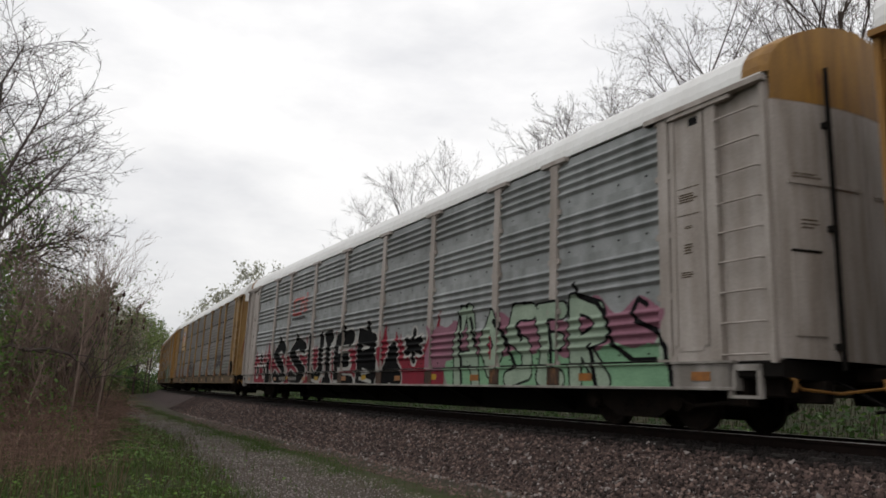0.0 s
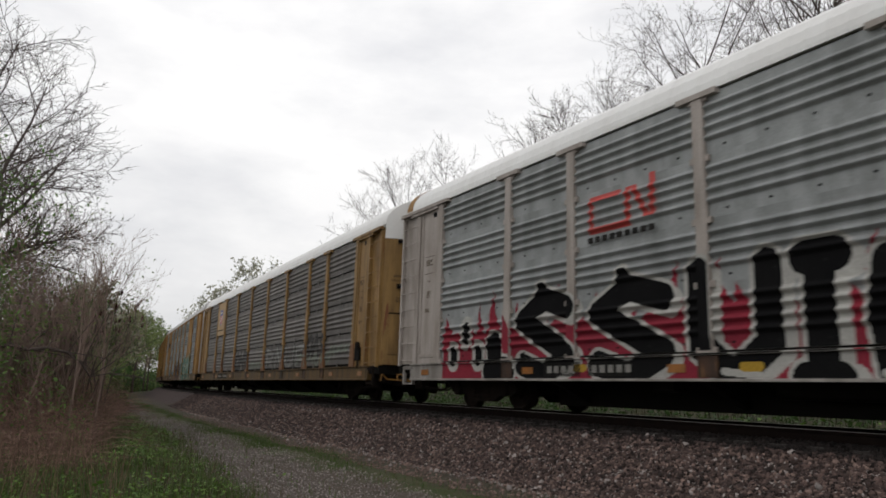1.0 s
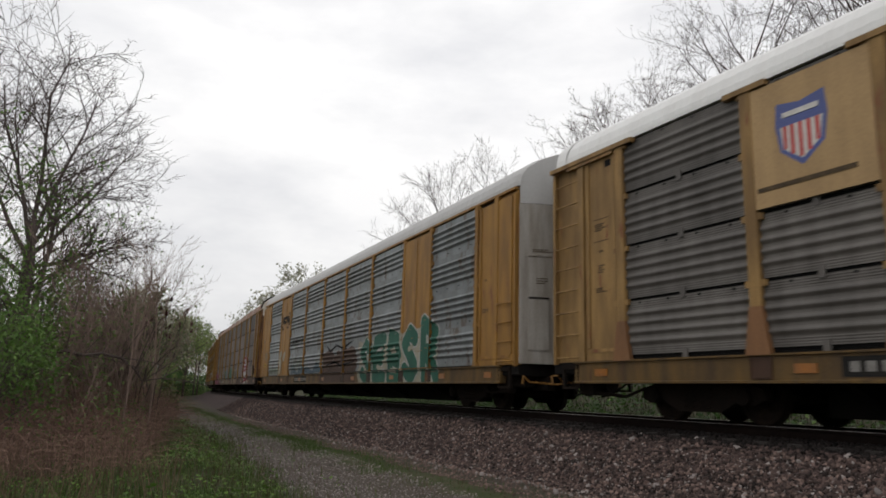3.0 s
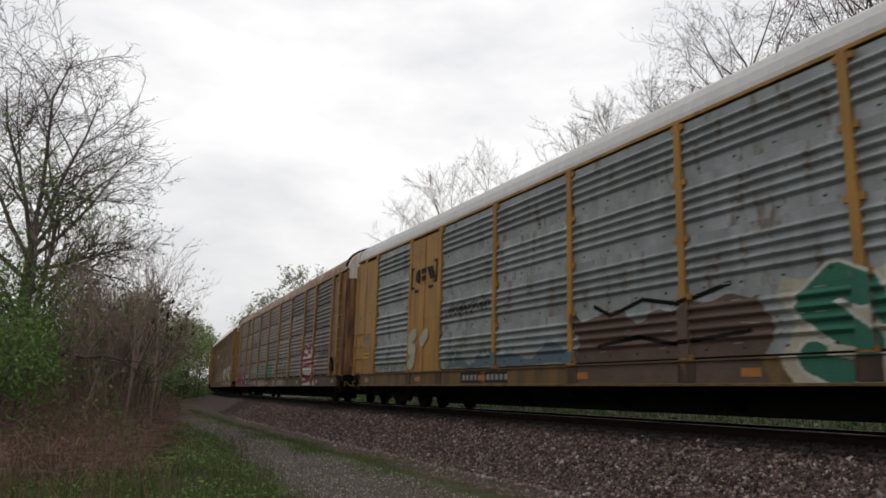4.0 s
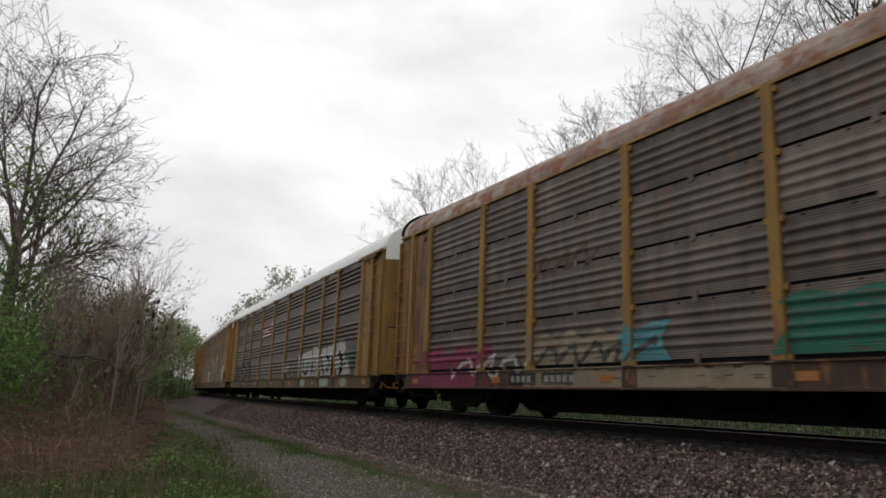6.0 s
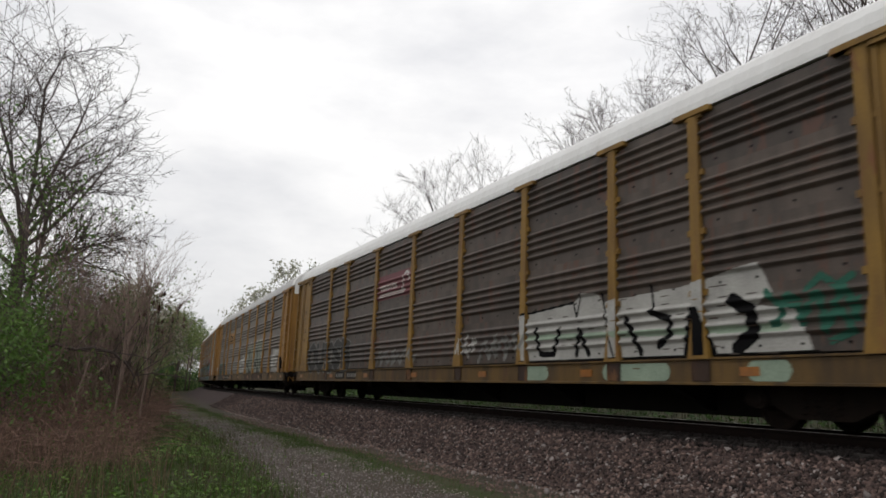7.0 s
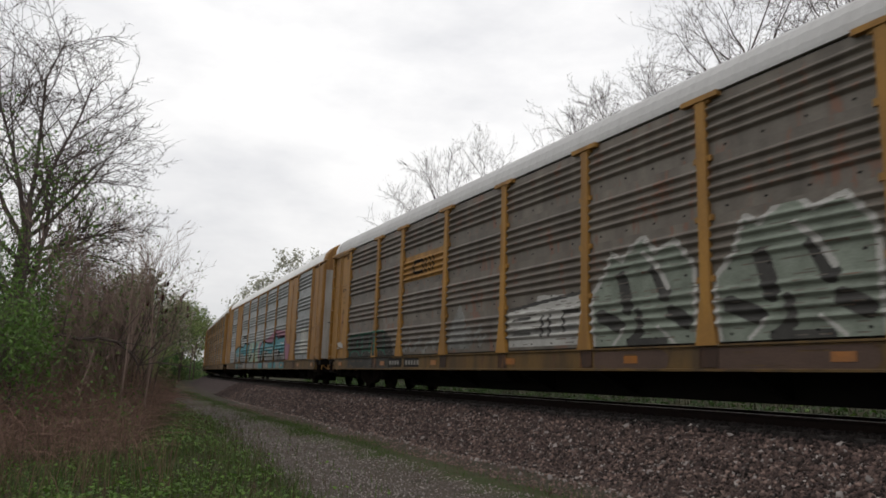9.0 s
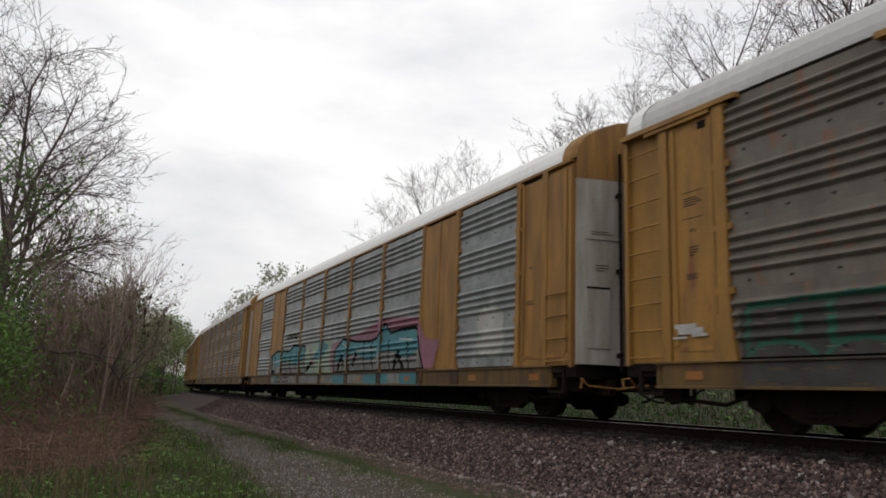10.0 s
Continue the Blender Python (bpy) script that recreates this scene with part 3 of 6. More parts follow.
def rack_car(style, label, seed):
    rng = random.Random(seed)
    car = thing("auto_rack_car", label, "railway car", "cars of the train")
    fr, pn, rf, sl = style["frame"], style["panel"], style["roof"], style["sill"]
    kind = style["kind"]
    full = style.get("full", ())
    pw = style.get("post", 0.2)
    rung = ladder_rung_mesh(fr)

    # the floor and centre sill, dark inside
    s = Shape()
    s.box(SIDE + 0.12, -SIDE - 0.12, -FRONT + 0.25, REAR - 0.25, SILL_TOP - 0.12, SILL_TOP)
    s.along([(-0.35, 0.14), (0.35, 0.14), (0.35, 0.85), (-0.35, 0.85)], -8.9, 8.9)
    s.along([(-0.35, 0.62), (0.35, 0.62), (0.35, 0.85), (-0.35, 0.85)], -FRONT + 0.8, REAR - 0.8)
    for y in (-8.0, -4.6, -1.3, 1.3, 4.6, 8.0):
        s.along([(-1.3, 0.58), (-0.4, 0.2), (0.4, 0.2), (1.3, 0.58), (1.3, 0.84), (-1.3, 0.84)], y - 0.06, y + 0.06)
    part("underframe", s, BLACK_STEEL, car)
    # added dark box filling the body; its colour stands for the shade inside
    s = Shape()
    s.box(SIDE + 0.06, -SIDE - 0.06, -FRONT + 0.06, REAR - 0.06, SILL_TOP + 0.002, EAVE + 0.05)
    part("inner_lining", s, INSIDE_SHADE, car)

    # side sills with lips, brackets and reflectors
    for sx in (1, -1):
        s = Shape()
        prof = [(SIDE - 0.05, SILL_LOW), (SIDE - 0.05, SILL_LOW + 0.03), (SIDE - 0.02, SILL_LOW + 0.04), (SIDE - 0.02, SILL_TOP - 0.035),
                (SIDE - 0.06, SILL_TOP - 0.03), (SIDE - 0.06, SILL_TOP - 0.002), (SIDE + 0.12, SILL_TOP - 0.002), (SIDE + 0.12, SILL_LOW)]
        s.along([(x * sx, z) for x, z in prof][::sx], -FRONT + 0.62, REAR - 0.62)
        part("side_sill", s, sl, car)
    for y in (-12.2, -9.8, -6.3, -2.6, 1.1, 4.8, 8.3, 12.2):
        s = Shape()
        s.box(SIDE - 0.034, SIDE - 0.022, y - 0.16, y + 0.16, SILL_LOW + 0.12, SILL_LOW + 0.24)
        part("reflector", s, style.get("mark", ORANGE), car)
    s = Shape()
    for i in range(2):
        y = style.get("board", 7.4) - i * 1.15
        s.box(SIDE - 0.026, SIDE - 0.0205, y - 0.55, y + 0.42, SILL_LOW + 0.07, SILL_TOP - 0.07, 0)
        for j in range(5):
            if i == 0 and j == 4:
                continue
            yy = y + 0.32 - j * 0.19
            s.box(SIDE - 0.031, SIDE - 0.027, yy - 0.12, yy, SILL_LOW + 0.13, SILL_TOP - 0.13, 1)
    part("number_board", s, [MARK_BLACK, MARK_WHITE], car, "black stencil board with worn pale bars")

    # pockets under the posts, each with a lifting lug
    s = Shape()
    s.box(-0.03, -0.018, -0.17, 0.17, SILL_LOW + 0.045, SILL_TOP - 0.04)
    s.box(-0.04, -0.026, -0.11, 0.11, SILL_LOW + 0.06, SILL_LOW + 0.085)
    s.box(-0.04, -0.026, -0.17, -0.15, SILL_LOW + 0.05, SILL_TOP - 0.045)
    s.box(-0.04, -0.026, 0.15, 0.17, SILL_LOW + 0.05, SILL_TOP - 0.045)
    pocket = s.mesh("post_pocket", SILL_RUSTY)
    for y in POSTS[1:-1]:
        if abs(y - style.get("board", 7.4) + 0.6) > 1.5:
            part("post_pocket", pocket, None, car).matrix_basis = pose(SIDE, y, 0)

    # posts
    pm = pillar_mesh(fr, style.get("flare", False), style.get("cap", True), pw, style.get("foot", fr))
    for sx in (1, -1):
        for y in POSTS:
            ob = part("pillar", pm, None, car)
            ob.matrix_basis = pose(SIDE * sx, y, 0, 0, 0, 0 if sx > 0 else 180)

    # corrugated panels, four to a bay on the near side, one sheet set on the other
    cache = {}
    for i in range(9):
        y0, y1 = POSTS[i] + pw / 2 - 0.02, POSTS[i + 1] - pw / 2 + 0.02
        w, yc = y1 - y0, (y0 + y1) / 2
        for sx in (1, -1):
            if i in full:
                s = Shape()
                s.box(-0.05, 0.03, -w / 2, w / 2, SILL_TOP, EAVE - 0.09)
                s.box(-0.066, -0.048, -0.04, 0.04, SILL_TOP + 0.02, EAVE - 0.1)
                for z in (1.35, 2.3, 3.25, 4.2):
                    for j in range(4):
                        yy = -w / 2 + (j + 0.5) * w / 4
                        s.box(-0.056, -0.045, yy - 0.09, yy + 0.09, z, z + 0.035)
                ob = part("door_panel", s, fr, car, "solid painted steel door panel")
                ob.matrix_basis = pose(SIDE * sx, yc, 0, 0, 0, 0 if sx > 0 else 180)
                continue
            key = round(w, 3)
            if key not in cache:
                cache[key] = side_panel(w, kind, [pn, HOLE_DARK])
            for j in range(4):
                ob = part("side_panel", cache[key], None, car)
                ob.matrix_basis = pose(SIDE * sx, yc, PANEL_FOOT + j * PANEL_H, 0, 0, 0 if sx > 0 else 180)

    # eave rails
    for sx in (1, -1):
        s = Shape()
        s.along([(x * sx, z) for x, z in [(SIDE - 0.03, EAVE), (SIDE - 0.03, EAVE + 0.055), (SIDE + 0.1, EAVE + 0.075), (SIDE + 0.1, EAVE)]][::sx],
                -FRONT + 0.05, REAR - 0.05)
        part("eave_rail", s, style.get("eave", rf), car)
    part("roof", roof_mesh(rf, style.get("rib", 0.006)), None, car, style.get("roof_label", ""))

    # ends: door plates, corner posts, ladders, bowed doors and hoods
    for e in (-1, 1):
        HALF = tail(e)
        far = HALF - FRONT
        if style.get("trim"):
            s = Shape()
            pts = [(x, e * (HALF - 0.1), EAVE + 0.07 + z) for x, z in roof_profile(0.03)]
            s.tube(pts, [0.045] * len(pts), 6)
            part("hood_trim", s, BLACK_STEEL, car, "black edge strip")
        part("roof_hood", hood_mesh(style.get("hood", rf), e), None, car)
        end_doors(car, style.get("door", fr), e, SILL_TOP + 0.02, EAVE - (0.33 if e < 0 else 0.01), style.get("bar", False))
        for sx in (1, -1):
            flat = style.get("flat", False)
            a, b2 = sorted((e * 11.70, e * (HALF - 0.1 if flat else 12.42 + far)))

            def across(x_out, x_in):
                return sorted((sx * (SIDE - x_out), sx * (SIDE + x_in)))
            s = Shape()
            s.box(*across(0.02, 0.04), a, b2, SILL_TOP, EAVE - 0.10)
            plate = part("end_plate", s, style.get("plate", fr), car)
            for y in (a + 0.05, b2 - 0.13):
                s = Shape()
                s.box(*across(0.045, -0.019), y, y + 0.08, SILL_TOP + 0.22, EAVE - 0.12)
                part("edge_strip", s, style.get("plate", fr), plate)
            s = Shape()
            s.box(*across(0.032, -0.018), a + 0.14, b2 - 0.14, SILL_TOP + 0.14, SILL_TOP + 0.2)
            part("foot_strip", s, style.get("plate", fr), plate)
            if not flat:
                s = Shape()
                # a dark block on the plate, painting the shade of an opening
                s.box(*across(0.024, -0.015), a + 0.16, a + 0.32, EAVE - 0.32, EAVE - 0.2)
                part("notch", s, HOLE_DARK, plate, "dark patch painted as the shade of an opening at the top")
            if sx > 0:
                s = Shape()
                mid = e * (12.06 + far / 2)
                if not flat:
                    for z in (3.42, 3.02):
                        s.box(SIDE - 0.025, SIDE - 0.019, mid - 0.2, mid + 0.2, z, z + 0.01)
                    small_marks(s, mid, 3.34, 4, 0.34, 0.018, rng, SIDE - 0.022, 0)
                    small_marks(s, mid, 2.6, 4, 0.18, 0.02, rng, SIDE - 0.022, 0)
                small_marks(s, mid, 2.86, 2, 0.14, 0.012, rng, SIDE - 0.022, 0)
                small_marks(s, mid, 2.2, 3, 0.3, 0.016, rng, SIDE - 0.022, 0)
                tagged(part("stencil", s, style.get("ink", STENCIL_INK), plate), kind="stuff")
            s = Shape()
            a, b2 = sorted((e * (12.43 + far), e * (12.60 + far)))
            s.box(*across(0.035 if flat else 0.06, 0.04), a, b2, SILL_TOP - 0.02, EAVE - 0.004)
            part("corner_pillar", s, fr, car)
            s = Shape()
            a, b2 = sorted((e * (12.60 + far), e * (HALF - 0.02)))
            s.box(*across(-0.04, 0.10), a, b2, SILL_TOP - 0.02, EAVE - 0.02)
            a, b2 = sorted((e * (HALF - 0.07), e * HALF))
            s.box(*across(0.045, 0.13), a, b2, SILL_TOP - 0.04, EAVE - 0.1)
            ladder = part("end_ladder", s, style.get("ladder", fr), car)
            for i in range(4 if flat else 9):
                ob = part("rung", rung, None, ladder)
                ob.matrix_basis = pose(sx * SIDE, e * (12.925 + far), 1.02 + i * 0.405, 0, 0, 0 if sx > 0 else 180)
            if style.get("cap", True):
                s = Shape()
                a, b2 = sorted((e * 11.3, e * (HALF + 0.02)))
                s.box(*across(0.11, 0.0), a, b2, EAVE - 0.085, EAVE - 0.006)
                s.box(*across(0.09, 0.0), *sorted((e * 11.75, e * (HALF - 0.5))), EAVE - 0.15, EAVE - 0.087)
                part("eave_bracket", s, fr, car)
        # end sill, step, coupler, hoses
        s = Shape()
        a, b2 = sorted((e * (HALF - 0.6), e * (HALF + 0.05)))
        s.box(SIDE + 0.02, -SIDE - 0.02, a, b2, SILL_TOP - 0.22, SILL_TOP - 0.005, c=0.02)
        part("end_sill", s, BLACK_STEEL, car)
        for sx in (-1, 1):
            s = Shape()
            x0, x1 = sorted((sx * 1.5, sx * 1.57))
            for y in (12.64, 13.08):
                s.box(x0, x1, *sorted((e * (y + far), e * (y + far + 0.06))), 0.5, 0.9)
            s.box(x0, x1, *sorted((e * (12.64 + far), e * (13.14 + far))), 0.47, 0.51)
            s.box(x0, x1, *sorted((e * (12.64 + far), e * (13.14 + far))), 0.82, 0.9)
            part("sill_step", s, GREASY if sl is not SILL_WHITE else SILL_WHITE, car)
        s = Shape()
        a, b2 = sorted((e * (HALF - 0.8), e * (HALF + 0.68)))
        s.box(-0.09, 0.09, a, b2, 0.72, 0.92, c=0.03)
        a, b2 = sorted((e * (HALF + 0.62), e * (HALF + 0.82)))
        s.box(-0.16, 0.12, a, b2, 0.68, 0.96, c=0.05)
        part("coupler", s, GREASY, car)
        s = Shape()
        for k, x in enumerate((-0.55, 0.42)):
            pts = [(x * (1 - 0.3 * t), e * (HALF - 0.1 + 1.05 * t), 0.78 - 0.42 * math.sin(math.pi * t * 0.5) ** 1.5) for t in np.linspace(0, 1, 8)]
            s.tube(pts, [0.022] * 8, 6)
        part("brake_hose", s, BLACK_STEEL, car)
        s = Shape()
        s.tube([(-1.5, e * (HALF + 0.16), 0.56), (-1.5, e * (HALF + 0.2), 0.70), (-1.44, e * (HALF + 0.1), 0.72), (-1.3, e * (HALF + 0.12), 0.60), (-0.7, e * (HALF + 0.2), 0.57),
                (-0.25, e * (HALF + 0.55), 0.66)], [0.02] * 6, 6)
        part("uncoupling_lever", s, OCHRE, car, "worn yellow uncoupling lever")
        # brake rigging and brackets hanging under the platform
        s = Shape()
        for x, y, z, wx, wy, wz in ((-1.15, -0.35, 0.6, 0.12, 0.22, 0.2), (-0.8, -0.15, 0.52, 0.08, 0.3, 0.16), (-1.3, -0.75, 0.5, 0.1, 0.16, 0.26), (0.9, -0.3, 0.55, 0.14, 0.25, 0.2)):
            a, b2 = sorted((e * (HALF + y - wy), e * (HALF + y + wy)))
            s.box(x - wx, x + wx, a, b2, z - wz / 2, z + wz / 2 + 0.12, c=0.02)
            part("rigging_bracket", s, GREASY, car)
            s = Shape()
        s.tube([(-1.3, e * (HALF - 0.9), 0.42), (-1.25, e * (HALF - 1.6), 0.36), (-1.2, e * (HALF - 2.0), 0.5)], [0.03] * 3, 6)
        part("brake_rod", s, GREASY, car)
        # trucks
        tr = part("truck", BOLSTER, None, car)
        tr.matrix_basis = pose(0, e * 10.5, 0)
        for sx in (-1, 1):
            ob = part("side_frame", FRAME_MESH, None, tr)
            ob.matrix_basis = pose(sx * 1.05, 0, 0, 0, 0, 0 if sx < 0 else 180)
        for yy in (-0.89, 0.89):
            ob = part("wheelset", WHEELSET, None, tr)
            ob.matrix_basis = pose(0, yy, 0.378)
            WHEELS.append((ob, yy))
    # hand brake box on the end plate
    if style.get("brake"):
        s = Shape()
        s.drum((SIDE - 0.09, -12.1, 1.5), (1, 0, 0), 0.11, 0.03, 14)
        s.box(SIDE - 0.09, SIDE - 0.02, -12.25, -11.9, 1.1, 1.45)
        s.tube([(SIDE - 0.07, -12.1, 1.3), (SIDE - 0.07, -12.1, 0.9)], [0.02, 0.02], 6)
        part("hand_brake", s, BLACK_STEEL, car)
    # air tank and valves below the floor
    s = Shape()
    s.drum((-0.75, 3.0, 0.55), (0, 1, 0), 0.2, 0.7, 14)
    part("air_tank", s, BLACK_STEEL, car)
    s = Shape()
    s.box(-1.2, -0.85, 5.2, 5.6, 0.42, 0.78, c=0.03)
    part("brake_valve", s, BLACK_STEEL, car)
    return car


# ---- spray paint on the sides ----
def spray(car, kind, s0, s1, z0, z1, layers, colours, label, step=0.018, wear=0.0, rise=0.018, full=()):
    """Sprayed shapes that follow the ridges and posts. Each layer: a colour's number and a test on arrays of (s, z)."""
    ys = np.arange(s0, s1, step)
    zs = []
    zz = z0
    while zz < z1:
        zs.append(zz)
        zz += rise
    zs = np.array(zs)
    yc, zc = np.meshgrid((ys[:-1] + ys[1:]) / 2, (zs[:-1] + zs[1:]) / 2, indexing="ij")
    grid = np.full(yc.shape, -1)
    for colour, test in layers:
        grid[test(yc, zc)] = colour
    if wear:
        r = np.random.RandomState(int(abs(s0) * 100) + len(layers))
        rows = r.rand(len(zs) - 1)[None, :] * 0.6
        cells = np.repeat(r.rand(len(ys) // 9 + 1, len(zs) - 1), 9, axis=0)[:len(ys) - 1]
        grid[(rows + 0.8 * cells) < wear * 1.4] = -1
    gap = (zc > SILL_TOP) & (zc < PANEL_FOOT + (0.045 if kind == "slotted" else 0.0))
    grid[gap] = -1
    posts = np.array(POSTS)
    mids = (ys[:-1] + ys[1:]) / 2
    pill = (np.min(np.abs(mids[:, None] - posts[None]), axis=1) < 0.105).astype(int)
    for bay in full:
        pill[(mids > POSTS[bay] + 0.1) & (mids < POSTS[bay + 1] - 0.1)] = 2

    def out(z, on_post):
        if z < SILL_TOP - 0.04:
            return 0.026
        if z < SILL_TOP + 0.005:
            return 0.066
        return ((0.0, PILLAR_OUT, 0.067)[on_post] or max(0.0, ridge(z - PANEL_FOOT, kind))) + 0.007
    s = Shape()
    depth = {p: [out(float(z), p) for z in zs] for p in (0, 1, 2)}
    for j in range(len(zs) - 1):
        row, i = grid[:, j], 0
        while i < len(row):
            k = i + 1
            while k < len(row) and row[k] == row[i] and pill[k] == pill[i]:
                k += 1
            if row[i] >= 0:
                dp = depth[int(pill[i])]
                a, b = SIDE - dp[j], SIDE - dp[j + 1]
                s.face([(a, ys[k], zs[j]), (a, ys[i], zs[j]), (b, ys[i], zs[j + 1]), (b, ys[k], zs[j + 1])], int(row[i]))
            i = k
    return part("graffiti", s, colours, car, label)


def strokes(lines, width, s_left, z_foot, w, h, lean=0.0):
    """A test: near any of the lines, given in a unit box whose left is at s_left and which reads towards smaller s."""
    segs = []
    for ln in lines:
        pts = [(s_left - (x + lean * y) * w, z_foot + y * h) for x, y in ln]
        segs += list(zip(pts[:-1], pts[1:]))

    def test(y, z):
        best = np.full(y.shape, 1e9)
        for (ay, az), (by, bz) in segs:
            dy, dz = by - ay, bz - az
            t = np.clip(((y - ay) * dy + (z - az) * dz) / max(1e-9, dy * dy + dz * dz), 0, 1)
            best = np.minimum(best, np.hypot(y - ay - t * dy, z - az - t * dz))
        return best < width
    return test


def cloud(s0, s1, z0, z1, seed, rag=0.25):
    """A test: a patch with a ragged, flame-like upper edge."""
    r = np.random.RandomState(seed)
    ph, fr = r.uniform(0, 6.28, 6), r.uniform(1.5, 9.0, 6)

    def test(y, z):
        wob = sum(np.sin(y * f + p) for f, p in zip(fr, ph)) / 6
        edge = 0.12 * np.sin(z * 7 + ph[0])
        return (z < z1 + rag * wob) & (z > z0 + 0.1 * rag * wob) & (y > s0 + edge) & (y < s1 + edge)
    return test


GLYPHS = {   # letter-like strokes, not words
    "hook": [[(0.9, 0.85), (0.5, 1.0), (0.1, 0.75), (0.5, 0.5), (0.9, 0.25), (0.5, 0.0), (0.1, 0.15)]],
    "comb": [[(0.9, 1.0), (0.15, 0.95), (0.1, 0.5), (0.7, 0.5)], [(0.1, 0.5), (0.15, 0.03), (0.95, 0.0)]],
    "cup": [[(0.1, 1.0), (0.1, 0.3), (0.5, 0.0), (0.9, 0.3), (0.9, 1.0)]],
    "bar": [[(0.5, 1.0), (0.5, 0.0)], [(0.25, 1.0), (0.8, 1.0)], [(0.2, 0.0), (0.75, 0.0)]],
    "loop": [[(0.15, 0.0), (0.15, 1.0), (0.8, 0.85), (0.75, 0.55), (0.2, 0.5), (0.9, 0.35), (0.8, 0.05), (0.15, 0.0)]],
    "ring": [[(0.5, 1.0), (0.15, 0.8), (0.1, 0.3), (0.45, 0.0), (0.85, 0.2), (0.9, 0.75), (0.5, 1.0)]],
    "gate": [[(0.1, 0.0), (0.15, 1.0)], [(0.85, 0.0), (0.9, 1.0)], [(0.12, 0.5), (0.88, 0.55)]],
    "zig": [[(0.08, 0.0), (0.15, 1.0), (0.8, 0.05), (0.9, 1.0)]],
    "peak": [[(0.0, 0.0), (0.45, 1.0), (0.95, 0.0)], [(0.2, 0.35), (0.75, 0.38)]],
    "kick": [[(0.1, 0.0), (0.12, 1.0), (0.8, 0.8), (0.7, 0.5), (0.15, 0.45)], [(0.4, 0.45), (0.95, 0.0)]],
    "star": [[(0.5, 1.0), (0.5, 0.0)], [(0.05, 0.7), (0.95, 0.3)], [(0.05, 0.3), (0.95, 0.7)]],
    "tail": [[(0.9, 0.9), (0.55, 1.0), (0.2, 0.7), (0.65, 0.45), (0.9, 0.1), (0.6, -0.1), (0.1, 0.1), (-0.3, 0.5)]],
}


def lettering(word, s_left, z_foot, w, h, fat, rim, fill_c, rim_c, gap=0.92, lean=0.12, jitter=0.06, seed=1):
    """Fat strokes with a rim, one glyph after another."""
    r = random.Random(seed)
    rims, fills = [], []
    for i, g in enumerate(word):
        a = s_left - i * w * gap
        zf, hh = z_foot + r.uniform(-jitter, jitter) * h, h * r.uniform(1 - jitter, 1 + jitter)
        rims.append((rim_c, strokes(GLYPHS[g], fat + rim, a, zf, w * 0.85, hh, lean)))
        fills.append((fill_c, strokes(GLYPHS[g], fat, a, zf, w * 0.85, hh, lean)))
    return rims + fills


def lines(paths, width):
    """A test: near any of the paths, whose points are (s, z)."""
    return strokes(paths, width, 0, 0, -1, 1)


def letter(glyph, s0, s1, z0, z1, width, lean=0.0):
    """A test: the strokes of one glyph between s0 on its left and s1 on its right."""
    return strokes(GLYPHS[glyph], width, s0, z0, s0 - s1, z1 - z0, lean)


def flames(s0, s1, z0, z1, tall, seed, every=0.42):
    """A test: a band with thin flames rising from it."""
    r = np.random.RandomState(seed)
    tips = [(c + r.uniform(-0.15, 0.15), r.uniform(0.12, 0.3), tall * r.uniform(0.15, 1.0)) for c in np.arange(s0 + 0.2, s1 - 0.1, every)]

    def test(y, z):
        top = np.full(y.shape, z1) + 0.06 * np.sin(y * 3.1)
        for c, w, h in tips:
            top = np.maximum(top, z1 + h * np.clip(1 - np.abs(y - c + 0.05 * np.sin(z * 9)) / w, 0, 1) ** 1.6)
        return (y > s0) & (y < s1) & (z > z0) & (z < top)
    return test


def scrawl(s_left, z_foot, w, h, n, width, colour, seed):
    """A thin loose tag: a looping scribble, not letters."""
    r = random.Random(seed)
    pts = []
    for i in range(n):
        t = i / (n - 1)
        pts.append((t + r.uniform(-0.5, 0.5) / n, 0.5 + (0.5 if i % 2 else -0.5) * r.uniform(0.45, 1.0)))
        pts.append((t + r.uniform(0.1, 0.6) / n, 0.5 + r.uniform(-0.35, 0.35)))
    return [(colour, strokes([pts], width, s_left, z_foot, w, h, 0.15))]


def inside(pts):
    """A test: inside a polygon of (s, z)."""
    def test(y, z):
        hit = np.zeros(y.shape, dtype=bool)
        for (ay, az), (by, bz) in zip(pts, pts[1:] + pts[:1]):
            if az != bz:
                hit ^= ((az > z) != (bz > z)) & (y < (by - ay) * (z - az) / (bz - az) + ay)
        return hit
    return test


def painted_mark(car, kind, polys, mats, label):
    """A mark painted on the ridged side."""
    ss = [p[0] for _, q in polys for p in q]
    zs = [p[1] for _, q in polys for p in q]
    ob = spray(car, kind, min(ss), max(ss), min(zs), max(zs) + 0.03, [(k, inside(q)) for k, q in polys], mats, label, step=0.02, rise=0.015)
    ob.name = "railway_mark"
    return ob

# ---- the train ----
SILL_TAN = paint_mat("sill_tan", (0.175, 0.10, 0.026), 0.75, (0.05, 0.032, 0.018), (0.07, 0.032, 0.016), 0.72)
FOOT_RUSTY = paint_mat("foot_rusty", (0.30, 0.145, 0.06), 0.6, (0.12, 0.06, 0.03))
RUSTED_OCHRE = paint_mat("rusted_ochre", (0.33, 0.155, 0.042), 0.9, (0.055, 0.026, 0.016), (0.075, 0.028, 0.014), 0.66)
CREAM_HOOD = paint_mat("cream_hood", (0.80, 0.74, 0.64), 0.6, (0.30, 0.20, 0.13), RUST, 0.74)
BEIGE_PANEL = paint_mat("beige_panel", (0.56, 0.37, 0.175), 0.4, (0.3, 0.19, 0.09))
